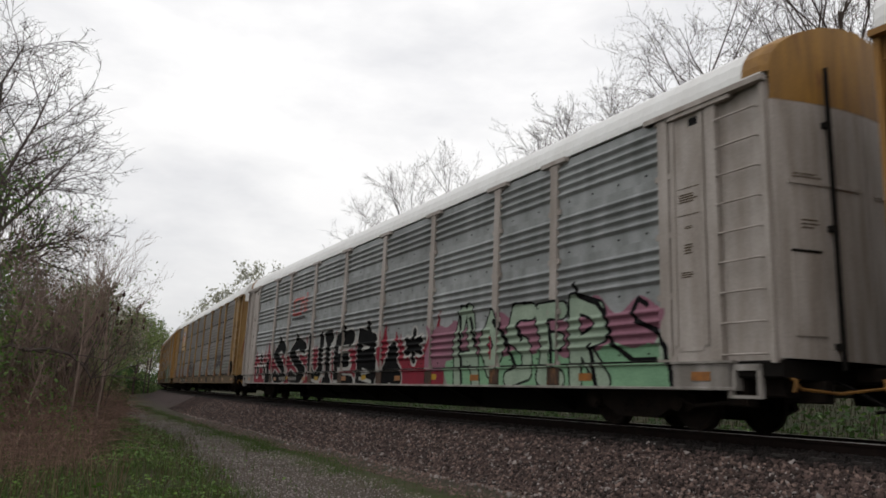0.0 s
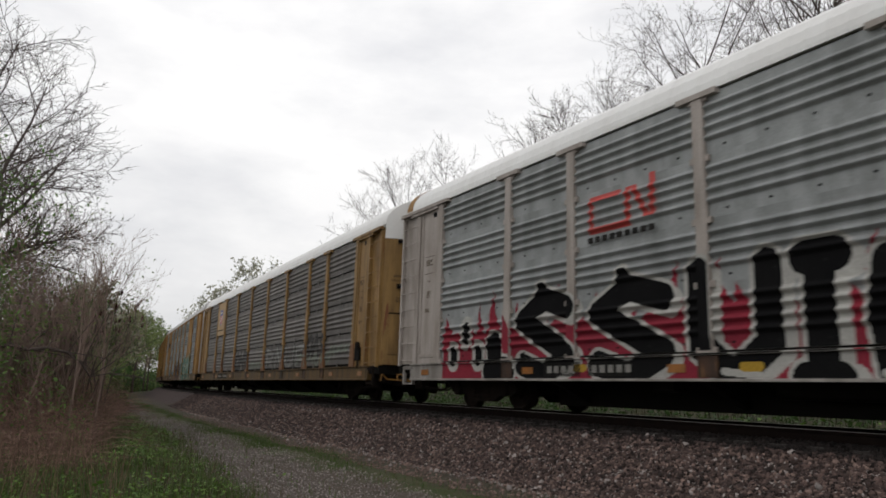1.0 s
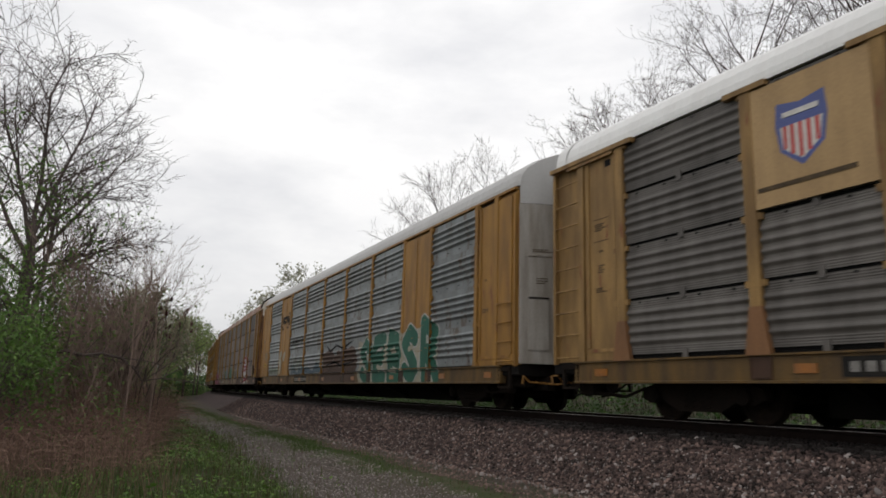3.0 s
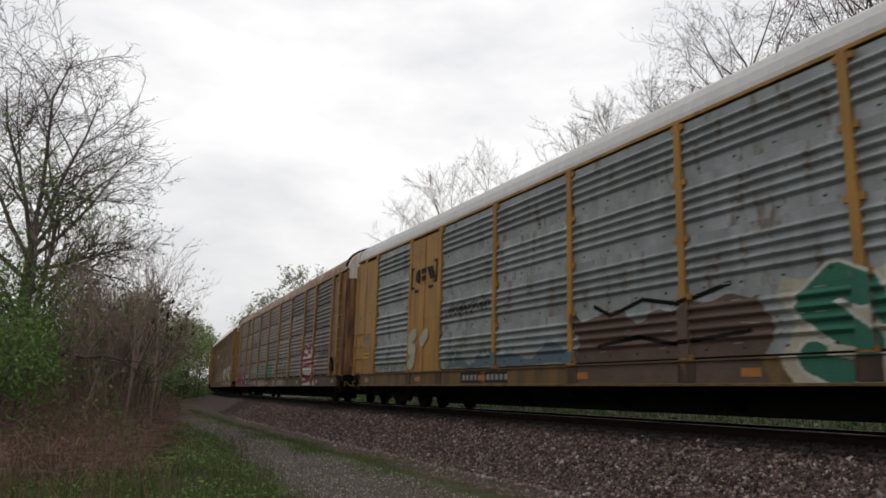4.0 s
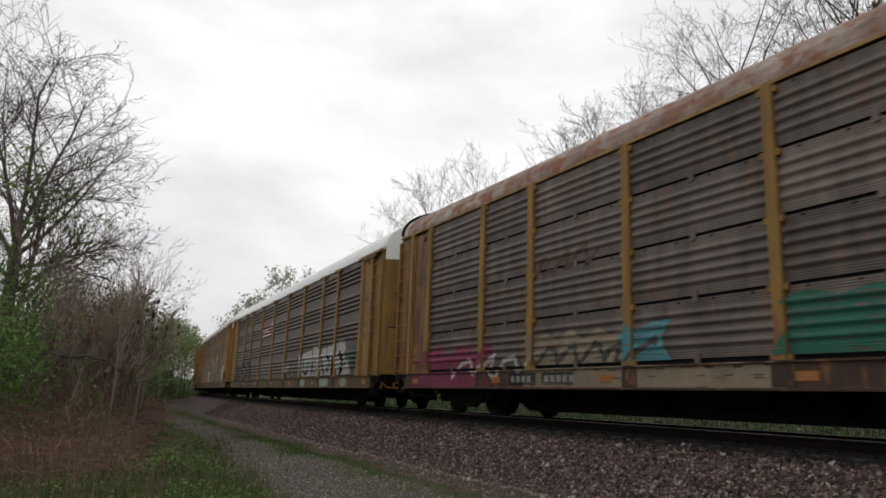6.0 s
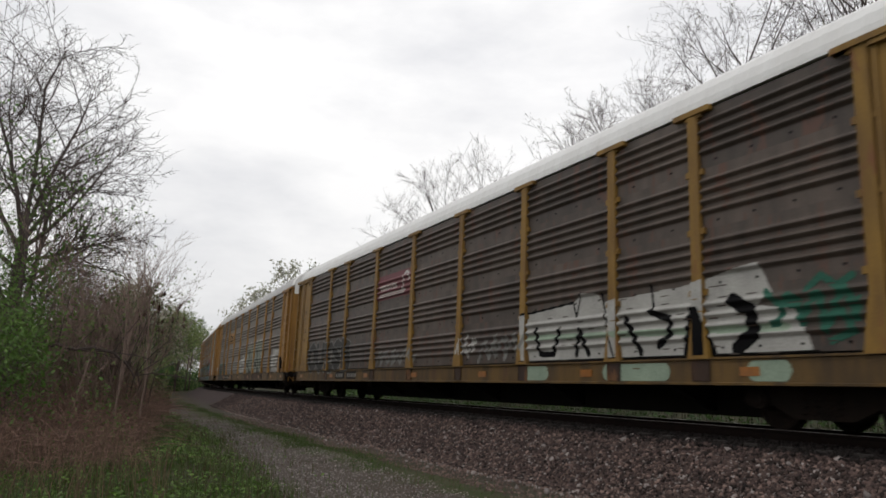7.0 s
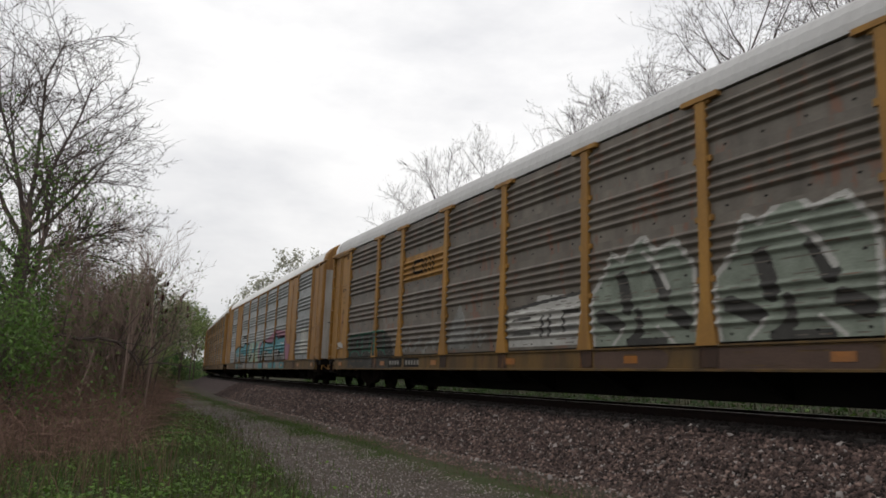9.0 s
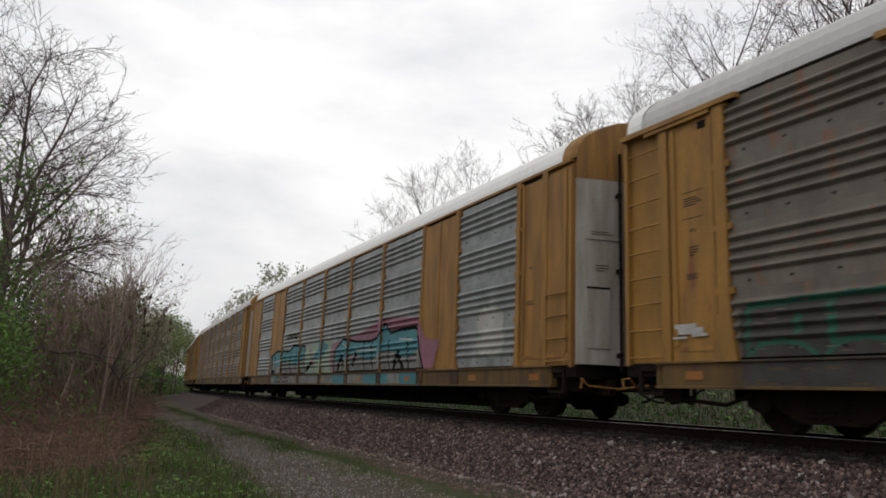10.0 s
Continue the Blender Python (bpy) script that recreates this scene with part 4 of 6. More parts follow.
SILL_WHITE = paint_mat("sill_white", (0.42, 0.39, 0.36), 0.6, (0.1, 0.08, 0.06))
SILL_RUSTY = paint_mat("sill_rusty", (0.075, 0.036, 0.02), 0.8, (0.028, 0.018, 0.013), (0.12, 0.055, 0.02), 0.66)
WHITE_FRAME = paint_mat("white_frame", (0.52, 0.465, 0.425), 0.5, (0.2, 0.155, 0.12))
TAN_FRAME = paint_mat("tan_frame", (0.41, 0.245, 0.085), 0.6, (0.11, 0.06, 0.025), RUST, 0.72)
YELLOW_FRAME = paint_mat("yellow_frame", (0.42, 0.215, 0.042), 0.5, (0.13, 0.065, 0.028), RUST, 0.74)
MUSTARD = paint_mat("mustard_frame", (0.345, 0.195, 0.037), 0.58, (0.115, 0.06, 0.026), RUST, 0.72)
OCHRE = paint_mat("ochre_frame", (0.395, 0.196, 0.04), 0.58, (0.12, 0.058, 0.026), RUST, 0.76)
GREY_PANEL = panel_mat("grey_galvanised", (0.42, 0.44, 0.44), (0.17, 0.18, 0.175), 0.75)
BROWN_PANEL = panel_mat("brown_weathered", (0.175, 0.158, 0.142), (0.07, 0.06, 0.052), 0.8, piece=0.2)
BLUE_PANEL = panel_mat("bluish_galvanised", (0.33, 0.36, 0.365), (0.14, 0.15, 0.15), 0.7, (0.09, 0.07, 0.055), 0.7)
RUST_PANEL = panel_mat("rusty_brown_panel", (0.165, 0.128, 0.107), (0.048, 0.034, 0.027), 0.85, (0.10, 0.055, 0.035), 0.7, 0.42)
UMBER_PANEL = panel_mat("umber_panel", (0.13, 0.098, 0.076), (0.046, 0.033, 0.026), 0.85, (0.085, 0.04, 0.026), 0.7, 0.2)
TAUPE_PANEL = panel_mat("taupe_panel", (0.215, 0.185, 0.15), (0.085, 0.07, 0.055), 0.75, (0.14, 0.07, 0.045), 0.71)
ROOF_WHITE = surface("roof_white", (0.66, 0.66, 0.65), (0.52, 0.50, 0.48), 0.35, 0.5, 0.0, 1.2, (1, 2.0, 0.5), 0.01, 20, grit=0.03)
ROOF_GREY = surface("roof_grey", (0.40, 0.395, 0.39), (0.30, 0.29, 0.28), 0.4, 0.6, 0.0, 1.2, (1, 2.5, 0.5), 0.01, 20, grit=0.04)
ROOF_RUSTY = surface("roof_rusty", (0.30, 0.245, 0.205), (0.10, 0.05, 0.036), 0.95, 0.7, 0.0, 1.6, (1, 0.9, 1), 0.1, 20, RUST, 0.56)
GREY_DOOR = paint_mat("grey_door", (0.50, 0.47, 0.43), 0.5, (0.2, 0.16, 0.12))

P_RED = surface("spray_red", (0.205, 0.02, 0.034), (0.12, 0.017, 0.027), 0.6, 0.7, spec=0.1)
P_BLACK = surface("spray_black", (0.005, 0.005, 0.0055), (0.009, 0.009, 0.009), 0.6, 0.85, spec=0.05)
P_WHITE = surface("spray_white", (0.36, 0.353, 0.329), (0.211, 0.205, 0.192), 0.6, 0.6, spec=0.15)
P_MINT = surface("spray_mint", (0.174, 0.31, 0.186), (0.105, 0.205, 0.124), 0.6, 0.6, spec=0.15)
P_PALE = surface("spray_pale_green", (0.248, 0.31, 0.236), (0.161, 0.211, 0.161), 0.6, 0.6, spec=0.15)
P_PINK = surface("spray_pink", (0.225, 0.098, 0.135), (0.16, 0.08, 0.10), 0.6, 0.6, spec=0.15)
P_GOLD = surface("spray_gold", (0.341, 0.211, 0.0248), None, 0.4, 0.6, spec=0.15)
P_TEAL = surface("spray_teal", (0.062, 0.186, 0.205), (0.0372, 0.124, 0.149), 0.6, 0.6, spec=0.15)
P_BLUE = surface("spray_dull_blue", (0.0589, 0.093, 0.118), (0.0744, 0.0899, 0.0961), 0.8, 0.6, spec=0.15)
P_GREEN = surface("spray_green", (0.024, 0.098, 0.066), (0.016, 0.062, 0.046), 0.6, 0.6, spec=0.15)
P_CREAM = surface("spray_cream", (0.298, 0.279, 0.217), (0.186, 0.167, 0.124), 0.6, 0.6, spec=0.15)
P_BROWN = surface("spray_brown", (0.0806, 0.0527, 0.0403), (0.0496, 0.0341, 0.0279), 0.6, 0.7, spec=0.15)
P_TAN = surface("spray_tan", (0.205, 0.167, 0.118), (0.124, 0.0992, 0.0682), 0.8, 0.7, spec=0.15)
P_MAGENTA = surface("spray_magenta", (0.161, 0.0279, 0.062), (0.0868, 0.0186, 0.0372), 0.7, 0.6, spec=0.15)
P_SILVER = surface("spray_silver", (0.205, 0.205, 0.192), (0.105, 0.102, 0.0961), 0.85, 0.6, 0.0, 3.0, spec=0.15)
P_SMOKE = surface("spray_smoke", (0.035, 0.034, 0.032), (0.06, 0.057, 0.052), 0.8, 0.7, 0.0, 3.0, spec=0.15)
P_FADED = surface("spray_faded_green", (0.19, 0.215, 0.178), (0.115, 0.128, 0.105), 0.85, 0.7, 0.0, 3.0, spec=0.15)
LOGO_RED = surface("logo_red", (0.40, 0.035, 0.028), (0.26, 0.045, 0.036), 0.5, 0.5)
LOGO_MAROON = surface("logo_maroon", (0.13, 0.024, 0.032), (0.09, 0.024, 0.028), 0.6, 0.6)
LOGO_WHITE = surface("logo_white", (0.5, 0.48, 0.45), (0.3, 0.28, 0.26), 0.4, 0.6)
LOGO_BLUE = surface("logo_blue", (0.05, 0.07, 0.22), None, 0.4, 0.5)


def plate_shape(car, name, polys, mats, label, out=0.0):
    """Flat painted shapes on a side: each a colour's number and corners (s, z)."""
    s = Shape()
    for layer, (c, pts) in enumerate(polys):
        x = SIDE - out - 0.001 * (layer + 1)
        n = len(pts)
        b = len(s.v)
        s.v += [(x, a, z) for a, z in pts] + [(x + 0.012, a, z) for a, z in pts]
        s.f.append(tuple(b + i for i in range(n)))
        s.f += [(b + i, b + n + i, b + n + (i + 1) % n, b + (i + 1) % n) for i in range(n)]
        s.m += [c] * (n + 1)
    return part(name, s, mats, car, label)


def rect(s0, s1, z0, z1):
    return [(s0, z0), (s1, z0), (s1, z1), (s0, z1)]


def arc_band(sc, zc, r0, r1, a0, a1, n=12):
    out = [(sc + r1 * math.cos(radians(a0 + (a1 - a0) * i / n)), zc + r1 * math.sin(radians(a0 + (a1 - a0) * i / n))) for i in range(n + 1)]
    return out + [(sc + r0 * math.cos(radians(a1 - (a1 - a0) * i / n)), zc + r0 * math.sin(radians(a1 - (a1 - a0) * i / n))) for i in range(n + 1)]


CARS = []

# leading car: only its rear end is seen
CARS.append(rack_car(dict(frame=OCHRE, panel=BROWN_PANEL, roof=ROOF_WHITE, sill=SILL_TAN, kind="slotted", flare=True),
                     "ochre and brown auto-rack railway car at the head", 10))

# grey car with white frame
c = rack_car(dict(frame=WHITE_FRAME, panel=GREY_PANEL, roof=ROOF_WHITE, sill=SILL_WHITE, kind="ridged", hood=YELLOW_FRAME, door=WHITE_FRAME),
             "grey corrugated auto-rack railway car with white posts and large graffiti", 11)
CARS.append(c)
lay = [(0, flames(-5.0, 11.4, 0.5, 1.5, 0.85, 4)), (6, cloud(-6.2, -4.2, 0.9, 1.9, 24, 0.3)), (6, cloud(-11.5, -6.2, 1.0, 1.85, 25, 0.35)), (4, cloud(-11.7, -5.1, 0.5, 1.2, 22, 0.2))]
bold = [("hook", 8.65, 7.0, 0.66, 2.02), ("hook", 6.6, 4.85, 0.64, 2.0), ("cup", 4.5, 3.15, 0.62, 2.05), ("bar", 2.95, 2.25, 0.6, 2.05),
        ("comb", 2.0, 0.5, 0.62, 1.95), ("loop", 0.2, -1.25, 0.62, 1.95)]
knobs = [[(10.45, 1.42), (10.45, 1.66)], [(10.95, 0.98), (10.95, 1.16)], [(9.98, 0.98), (9.98, 1.16)]]
bomb = [[(9.4, 1.22), (9.36, 0.9)], [(9.5, 0.76), (9.0, 0.74)]]
lump = [[(-1.75, 0.75), (-2.1, 1.05), (-2.5, 0.75)], [(-2.1, 1.05), (-2.25, 1.35)]]
caps = [[(7.9, 2.02), (7.9, 2.2)], [(5.85, 2.0), (5.85, 2.2)], [(1.25, 1.95), (1.25, 2.2)], [(0.7, 1.8), (0.7, 1.95)], [(-0.6, 1.95), (-0.6, 2.2)], [(4.4, 2.0), (4.3, 2.12)]]
lay += [(2, letter(g, a, b, z0, z1, 0.265)) for g, a, b, z0, z1 in bold]
lay += [(2, letter(g, a - 0.15, b - 0.15, z0 - 0.05, z1 - 0.1, 0.23)) for g, a, b, z0, z1 in bold]
lay += [(2, lines(knobs, 0.24)), (2, lines(bomb, 0.34)), (2, lines(lump, 0.37)), (2, lines(caps, 0.2)), (2, letter("star", -3.0, -3.85, 1.18, 1.85, 0.17))]
lay += [(1, letter(g, a, b, z0, z1, 0.205)) for g, a, b, z0, z1 in bold]
lay += [(1, lines(knobs, 0.12)), (1, lines(bomb, 0.28)), (1, lines(lump, 0.31)), (1, lines(caps, 0.14)), (1, letter("star", -3.0, -3.85, 1.18, 1.85, 0.1)),
        (2, lines([[(9.0, 0.62), (8.6, 1.0)], [(4.0, 0.7), (3.3, 0.62)], [(1.9, 0.66), (1.3, 0.6)], [(-0.1, 0.75), (-0.9, 0.66)]], 0.05))]
name = [[(-5.75, 2.12), (-5.52, 1.4), (-5.6, 0.62)], [(-6.02, 2.14), (-6.18, 1.4), (-6.35, 0.64)], [(-5.55, 1.12), (-6.25, 1.16)],
        [(-6.92, 1.95), (-6.6, 1.4), (-6.9, 0.9), (-7.25, 1.35), (-6.92, 1.95)],
        [(-8.25, 1.95), (-7.75, 1.98), (-7.6, 1.55), (-8.1, 1.3), (-8.15, 0.85), (-7.55, 0.72)],
        [(-9.15, 1.9), (-8.5, 1.92), (-8.75, 1.35), (-8.6, 0.75), (-9.1, 0.72)], [(-8.7, 1.38), (-9.1, 1.36)],
        [(-9.55, 0.66), (-9.5, 2.0), (-10.1, 1.82), (-10.2, 1.45), (-9.7, 1.28), (-10.25, 0.68)]]
lay += [(1, lines(name, 0.185)), (5, lines(name, 0.14)), (5, inside([(-11.45, 0.98), (-11.4, 1.36), (-11.62, 1.2), (-11.7, 0.98)]))]
lay += [(1, lines([[(-5.62, 2.05), (-5.66, 1.3), (-5.78, 0.66)], [(-6.05, 1.98), (-6.3, 1.4)], [(-7.05, 1.85), (-7.4, 1.5), (-7.75, 0.95)], [(-7.8, 1.75), (-7.95, 1.45)],
                   [(-8.85, 1.72), (-8.95, 1.3), (-8.95, 0.8)], [(-9.9, 1.25), (-10.05, 0.65)]], 0.05)),
        (1, lines([[(-9.5, 2.32), (-9.62, 2.1), (-10.05, 1.95), (-10.3, 1.7), (-10.45, 1.26), (-10.9, 0.99), (-11.35, 0.99)],
                   [(-11.2, 1.82), (-11.02, 1.92), (-10.9, 1.75), (-11.0, 1.58), (-11.4, 1.42), (-11.62, 1.15), (-11.68, 0.62)]], 0.045)),
        (0, lines([[(-6.9, 1.5), (-6.93, 1.15)]], 0.07)),
        (3, lines([[(7.0, 0.78), (6.75, 0.78)], [(3.7, 0.76), (3.45, 0.76)], [(-0.3, 0.77), (-0.5, 0.77)], [(-4.3, 0.77), (-4.6, 0.77)]], 0.06))]
spray(c, "ridged", -11.71, 11.5, 0.585, 2.45, lay, [P_RED, P_BLACK, P_WHITE, P_GOLD, P_MINT, P_PALE, P_PINK], "red, black, white and mint green graffiti")
painted_mark(c, "ridged", [(0, p) for p in (
    rect(5.85, 6.62, 3.52, 3.63), rect(6.5, 6.62, 2.98, 3.52), rect(5.75, 6.5, 2.98, 3.09), rect(5.64, 5.76, 2.98, 3.62), [(5.64, 3.62), (5.52, 3.62), (5.22, 3.05), (5.34, 3.05)],
    rect(5.12, 5.24, 3.05, 3.74))], [LOGO_RED], "red logo of plain bars")
s = Shape()
for i in range(9):
    s.box(SIDE - 0.052, SIDE - 0.048, 6.6 - i * 0.17 - 0.12, 6.6 - i * 0.17, 2.82, 2.92)
tagged(part("stencil", s, MARK_BLACK, c), kind="stuff")

# tan and brown car with the shield
c = rack_car(dict(frame=TAN_FRAME, panel=BROWN_PANEL, roof=ROOF_WHITE, sill=SILL_TAN, kind="slotted", flare=True, hood=ROOF_WHITE, bar=True, brake=True, foot=FOOT_RUSTY),
             "brown slotted auto-rack railway car with tan posts and a shield panel", 12)
CARS.append(c)
lay = lettering(["kick", "zig", "cup", "comb"], -1.7, 1.0, 1.45, 0.72, 0.11, 0.04, 0, 2, 0.93, 0.1, 0.1, 3)
lay += scrawl(-5.9, 1.0, 3.42, 0.5, 13, 0.048, 1, 4)
lay += lettering(["ring", "gate", "loop"], 4.0, 1.05, 1.0, 0.6, 0.12, 0.03, 2, 2, 0.93, 0.1, 0.1, 5)
lay += scrawl(1.2, 1.0, 2.36, 0.34, 13, 0.048, 1, 6)
lay += scrawl(-9.3, 1.3, 2.38, 0.34, 16, 0.036, 1, 7)
lay += lettering(["ring", "peak", "hook"], -7.2, 1.45, 0.7, 0.55, 0.1, 0.0, 2, 2, 0.93, 0.1, 0.1, 9)
spray(c, "slotted", -11.3, 4.3, 0.98, 2.2, lay, [P_SILVER, P_FADED, P_SMOKE], "faded white and black tags", wear=0.14)
plate_shape(c, "shield_panel", [(0, rect(7.1, 9.05, 2.86, 4.55)),
            (1, [(8.45, 4.22), (8.1, 4.16), (7.75, 4.22), (7.72, 3.9), (7.78, 3.55), (8.1, 3.3), (8.42, 3.55), (8.48, 3.9)]),
            (3, [(8.41, 3.88), (7.79, 3.88), (7.84, 3.58), (8.1, 3.39), (8.37, 3.58)]), (2, rect(7.84, 7.90, 3.57, 3.88)), (2, rect(7.96, 8.02, 3.47, 3.88)), (2, rect(8.08, 8.14, 3.42, 3.88)),
            (2, rect(8.2, 8.26, 3.48, 3.88)), (2, rect(8.31, 8.36, 3.57, 3.88)), (3, rect(7.84, 8.36, 4.0, 4.07)), (4, rect(7.4, 8.8, 3.08, 3.14))],
            [BEIGE_PANEL, LOGO_BLUE, LOGO_RED, LOGO_WHITE, STENCIL_INK], "beige panel with a blue and red shield", 0.06)

# yellow car with bluish panels
c = rack_car(dict(frame=YELLOW_FRAME, panel=BLUE_PANEL, roof=ROOF_GREY, sill=SILL_TAN, kind="ridged", full=(1, 7), post=0.14, cap=False, hood=ROOF_GREY, flat=True, eave=YELLOW_FRAME, board=5.4,
                  plate=YELLOW_FRAME, door=GREY_DOOR), "yellow auto-rack railway car with bluish grey corrugated panels", 13)
CARS.append(c)
lay = [(2, cloud(-2.9, 1.3, 0.6, 1.75, 31, 0.3)), (1, cloud(-9.4, -3.2, 0.58, 1.95, 33, 0.25))]
green = [("hook", -3.45, -4.35, 0.75, 1.85, 0.2), ("comb", -4.65, -5.6, 0.75, 1.9, 0.22), ("loop", -5.95, -6.95, 0.75, 1.95, 0.22), ("hook", -7.3, -8.2, 0.75, 1.95, 0.22), ("kick", -8.6, -9.5, 0.7, 2.15, 0.2)]
lay += [(7, letter(g, a, b, z0, z1, w + 0.045)) for g, a, b, z0, z1, w in green] + [(0, letter(g, a, b, z0, z1, w)) for g, a, b, z0, z1, w in green]
lay += [(1, lines([[(-4.05, 0.95), (-3.8, 1.0)], [(-5.3, 0.98), (-5.0, 1.08)], [(-6.6, 0.95), (-6.2, 0.95)], [(-6.5, 1.5), (-6.25, 1.5)], [(-7.9, 1.55), (-7.7, 1.5)]], 0.075)),
        (0, lines([[(-4.4, 1.65), (-4.5, 1.35)], [(-5.55, 1.7), (-5.5, 1.35)], [(-6.9, 1.6), (-7.05, 1.35)]], 0.1)),
        (3, lines([[(0.75, 1.95), (0.3, 1.75), (-0.5, 1.95), (-1.3, 1.8), (-2.3, 2.0)], [(0.6, 1.25), (-0.4, 1.35), (-1.2, 1.2), (-2.6, 1.3)]], 0.035))]
lay += scrawl(6.3, 1.1, 1.61, 0.6, 7, 0.048, 4, 5)
lay += scrawl(6.7, 2.25, 1.99, 0.3, 16, 0.032, 6, 6)
lay = [(5, cloud(-0.0, 6.6, 1.0, 1.25, 38, 0.35))] + lay
lay += scrawl(11.3, 1.02, 1.99, 0.34, 16, 0.048, 4, 7)
lay += [(1, strokes([[(0, 0), (0.2, 0.1), (0.25, 0.5), (0, 0.5), (0, 0.9), (0.3, 1.0)], [(1.0, 0.75), (1.3, 0.95)]], 0.16, 8.75, 1.15, 0.75, 0.8, 0))]
spray(c, "ridged", -9.6, 11.5, 0.585, 2.6, lay, [P_GREEN, P_CREAM, P_BROWN, P_BLACK, P_FADED, P_BLUE, P_SMOKE, P_WHITE], "dark green and cream graffiti letters", wear=0.06, full=(1, 7))
plate_shape(c, "railway_mark", [(0, p) for p in (
    rect(8.80, 8.86, 3.2, 3.80), rect(8.66, 8.86, 3.2, 3.26), rect(8.66, 8.86, 3.74, 3.80), rect(7.2, 7.26, 3.25, 3.85), rect(7.2, 7.40, 3.25, 3.31), rect(7.2, 7.40, 3.79, 3.85),
    arc_band(8.36, 3.52, 0.09, 0.18, -90, 90), rect(8.27, 8.36, 3.34, 3.70), rect(7.88, 8.14, 3.56, 3.70), rect(7.88, 8.14, 3.36, 3.50),
    [(7.8, 3.70), (7.66, 3.70), (7.46, 3.36), (7.60, 3.36)], [(7.62, 3.70), (7.48, 3.70), (7.28, 3.36), (7.42, 3.36)],
    rect(8.5, 8.58, 3.08, 3.16), rect(8.36, 8.44, 3.08, 3.16), rect(7.6, 7.68, 3.12, 3.2), rect(7.44, 7.52, 3.12, 3.2))], [MARK_BLACK],
    "black bracketed logo of plain shapes", 0.068)

plate_shape(c, "paint_patch", [(0, rect(12.1, 12.62, 1.8, 1.86)), (0, rect(12.02, 12.7, 1.88, 1.97)), (0, rect(12.06, 12.55, 1.985, 2.03)), (0, rect(12.15, 12.66, 2.05, 2.14)), (0, rect(12.95, 13.12, 2.7, 2.8)), (1, rect(12.1, 12.62, 1.42, 1.6)), (2, rect(12.14, 12.58, 1.5, 1.53))],
            [P_TAN, P_GOLD, MARK_BLACK], "chalky paint patches and a yellow label", 0.03)

# dark car with the rusty roof
c = rack_car(dict(frame=MUSTARD, panel=RUST_PANEL, roof=ROOF_RUSTY, sill=SILL_RUSTY, kind="slotted", cap=False, post=0.18, hood=CREAM_HOOD, door=RUSTED_OCHRE, plate=RUSTED_OCHRE, ladder=RUSTED_OCHRE, bar=True, trim=True, brake=True,
                  eave=TAN_FRAME, rib=0.006), "dark rusty auto-rack railway car with mustard posts and peeling roof", 14)
CARS.append(c)
lay = [(0, cloud(8.6, 12.6, 0.58, 1.45, 41, 0.3)), (1, cloud(4.3, 7.2, 0.58, 1.55, 42, 0.25)), (2, cloud(-0.2, 1.4, 0.95, 1.75, 43, 0.12)),
       (1, cloud(-3.2, -0.3, 0.58, 1.6, 44, 0.2)), (1, cloud(1.5, 4.2, 0.58, 0.93, 45, 0.1)), (6, cloud(3.4, 4.4, 1.0, 1.6, 46, 0.2))]
lay += scrawl(10.2, 0.75, 2.66, 0.6, 7, 0.048, 3, 3)
lay += scrawl(7.0, 0.95, 2.85, 0.45, 10, 0.048, 4, 4)
lay += scrawl(-0.4, 1.0, 2.71, 0.5, 10, 0.048, 4, 5)
lay += scrawl(-2.6, 1.35, 1.42, 0.36, 7, 0.048, 5, 6)
lay += [(3, cloud(-9.35, -7.0, 0.58, 2.2, 47, 0.2)), (7, strokes([[(0.05, 0.0), (0.02, 0.85), (0.2, 1.0), (0.5, 0.92), (0.85, 1.0), (0.98, 0.8), (1.0, 0.1), (0.05, 0.0)],
       [(0.1, 0.6), (0.9, 0.62)], [(0.15, 0.45), (0.9, 0.5)], [(0.1, 0.8), (0.35, 0.72), (0.5, 0.85), (0.8, 0.74)], [(0.1, 0.2), (0.5, 0.12), (0.9, 0.22)]], 0.07, -7.0, 0.72, 2.3, 1.5, 0))]
lay += scrawl(-10.0, 1.6, 1.42, 0.4, 10, 0.048, 4, 8)
lay += scrawl(6.9, 2.7, 1.61, 0.42, 7, 0.048, 8, 9)
spray(c, "slotted", -11.4, 12.4, 0.585, 3.3, lay, [P_MAGENTA, P_TAN, P_GREEN, P_WHITE, P_SMOKE, P_SILVER, P_TEAL, P_RED, P_BROWN],
      "worn magenta, tan, green and red-white graffiti", wear=0.2)

# umber car with the maroon plate
c = rack_car(dict(frame=MUSTARD, panel=UMBER_PANEL, roof=ROOF_WHITE, sill=SILL_TAN, kind="ridged", flare=True, hood=ROOF_WHITE),
             "umber corrugated auto-rack railway car with mustard posts and a maroon plate", 15)
CARS.append(c)
lay = [(2, lines([[(-4.4, 0.76), (-5.0, 0.76)], [(-6.9, 0.76), (-8.2, 0.76)], [(-9.9, 0.76), (-10.3, 0.76)]], 0.14)), (0, inside([(-4.25, 0.98), (-4.15, 1.9), (-5.9, 2.0), (-6.15, 2.16), (-6.6, 2.12), (-6.75, 1.95),
        (-8.75, 2.02), (-10.0, 2.2), (-10.2, 1.75), (-9.95, 1.62), (-10.6, 1.5), (-10.75, 0.98)])),
       (2, lines([[(-4.3, 1.45), (-10.4, 1.3)]], 0.05))]
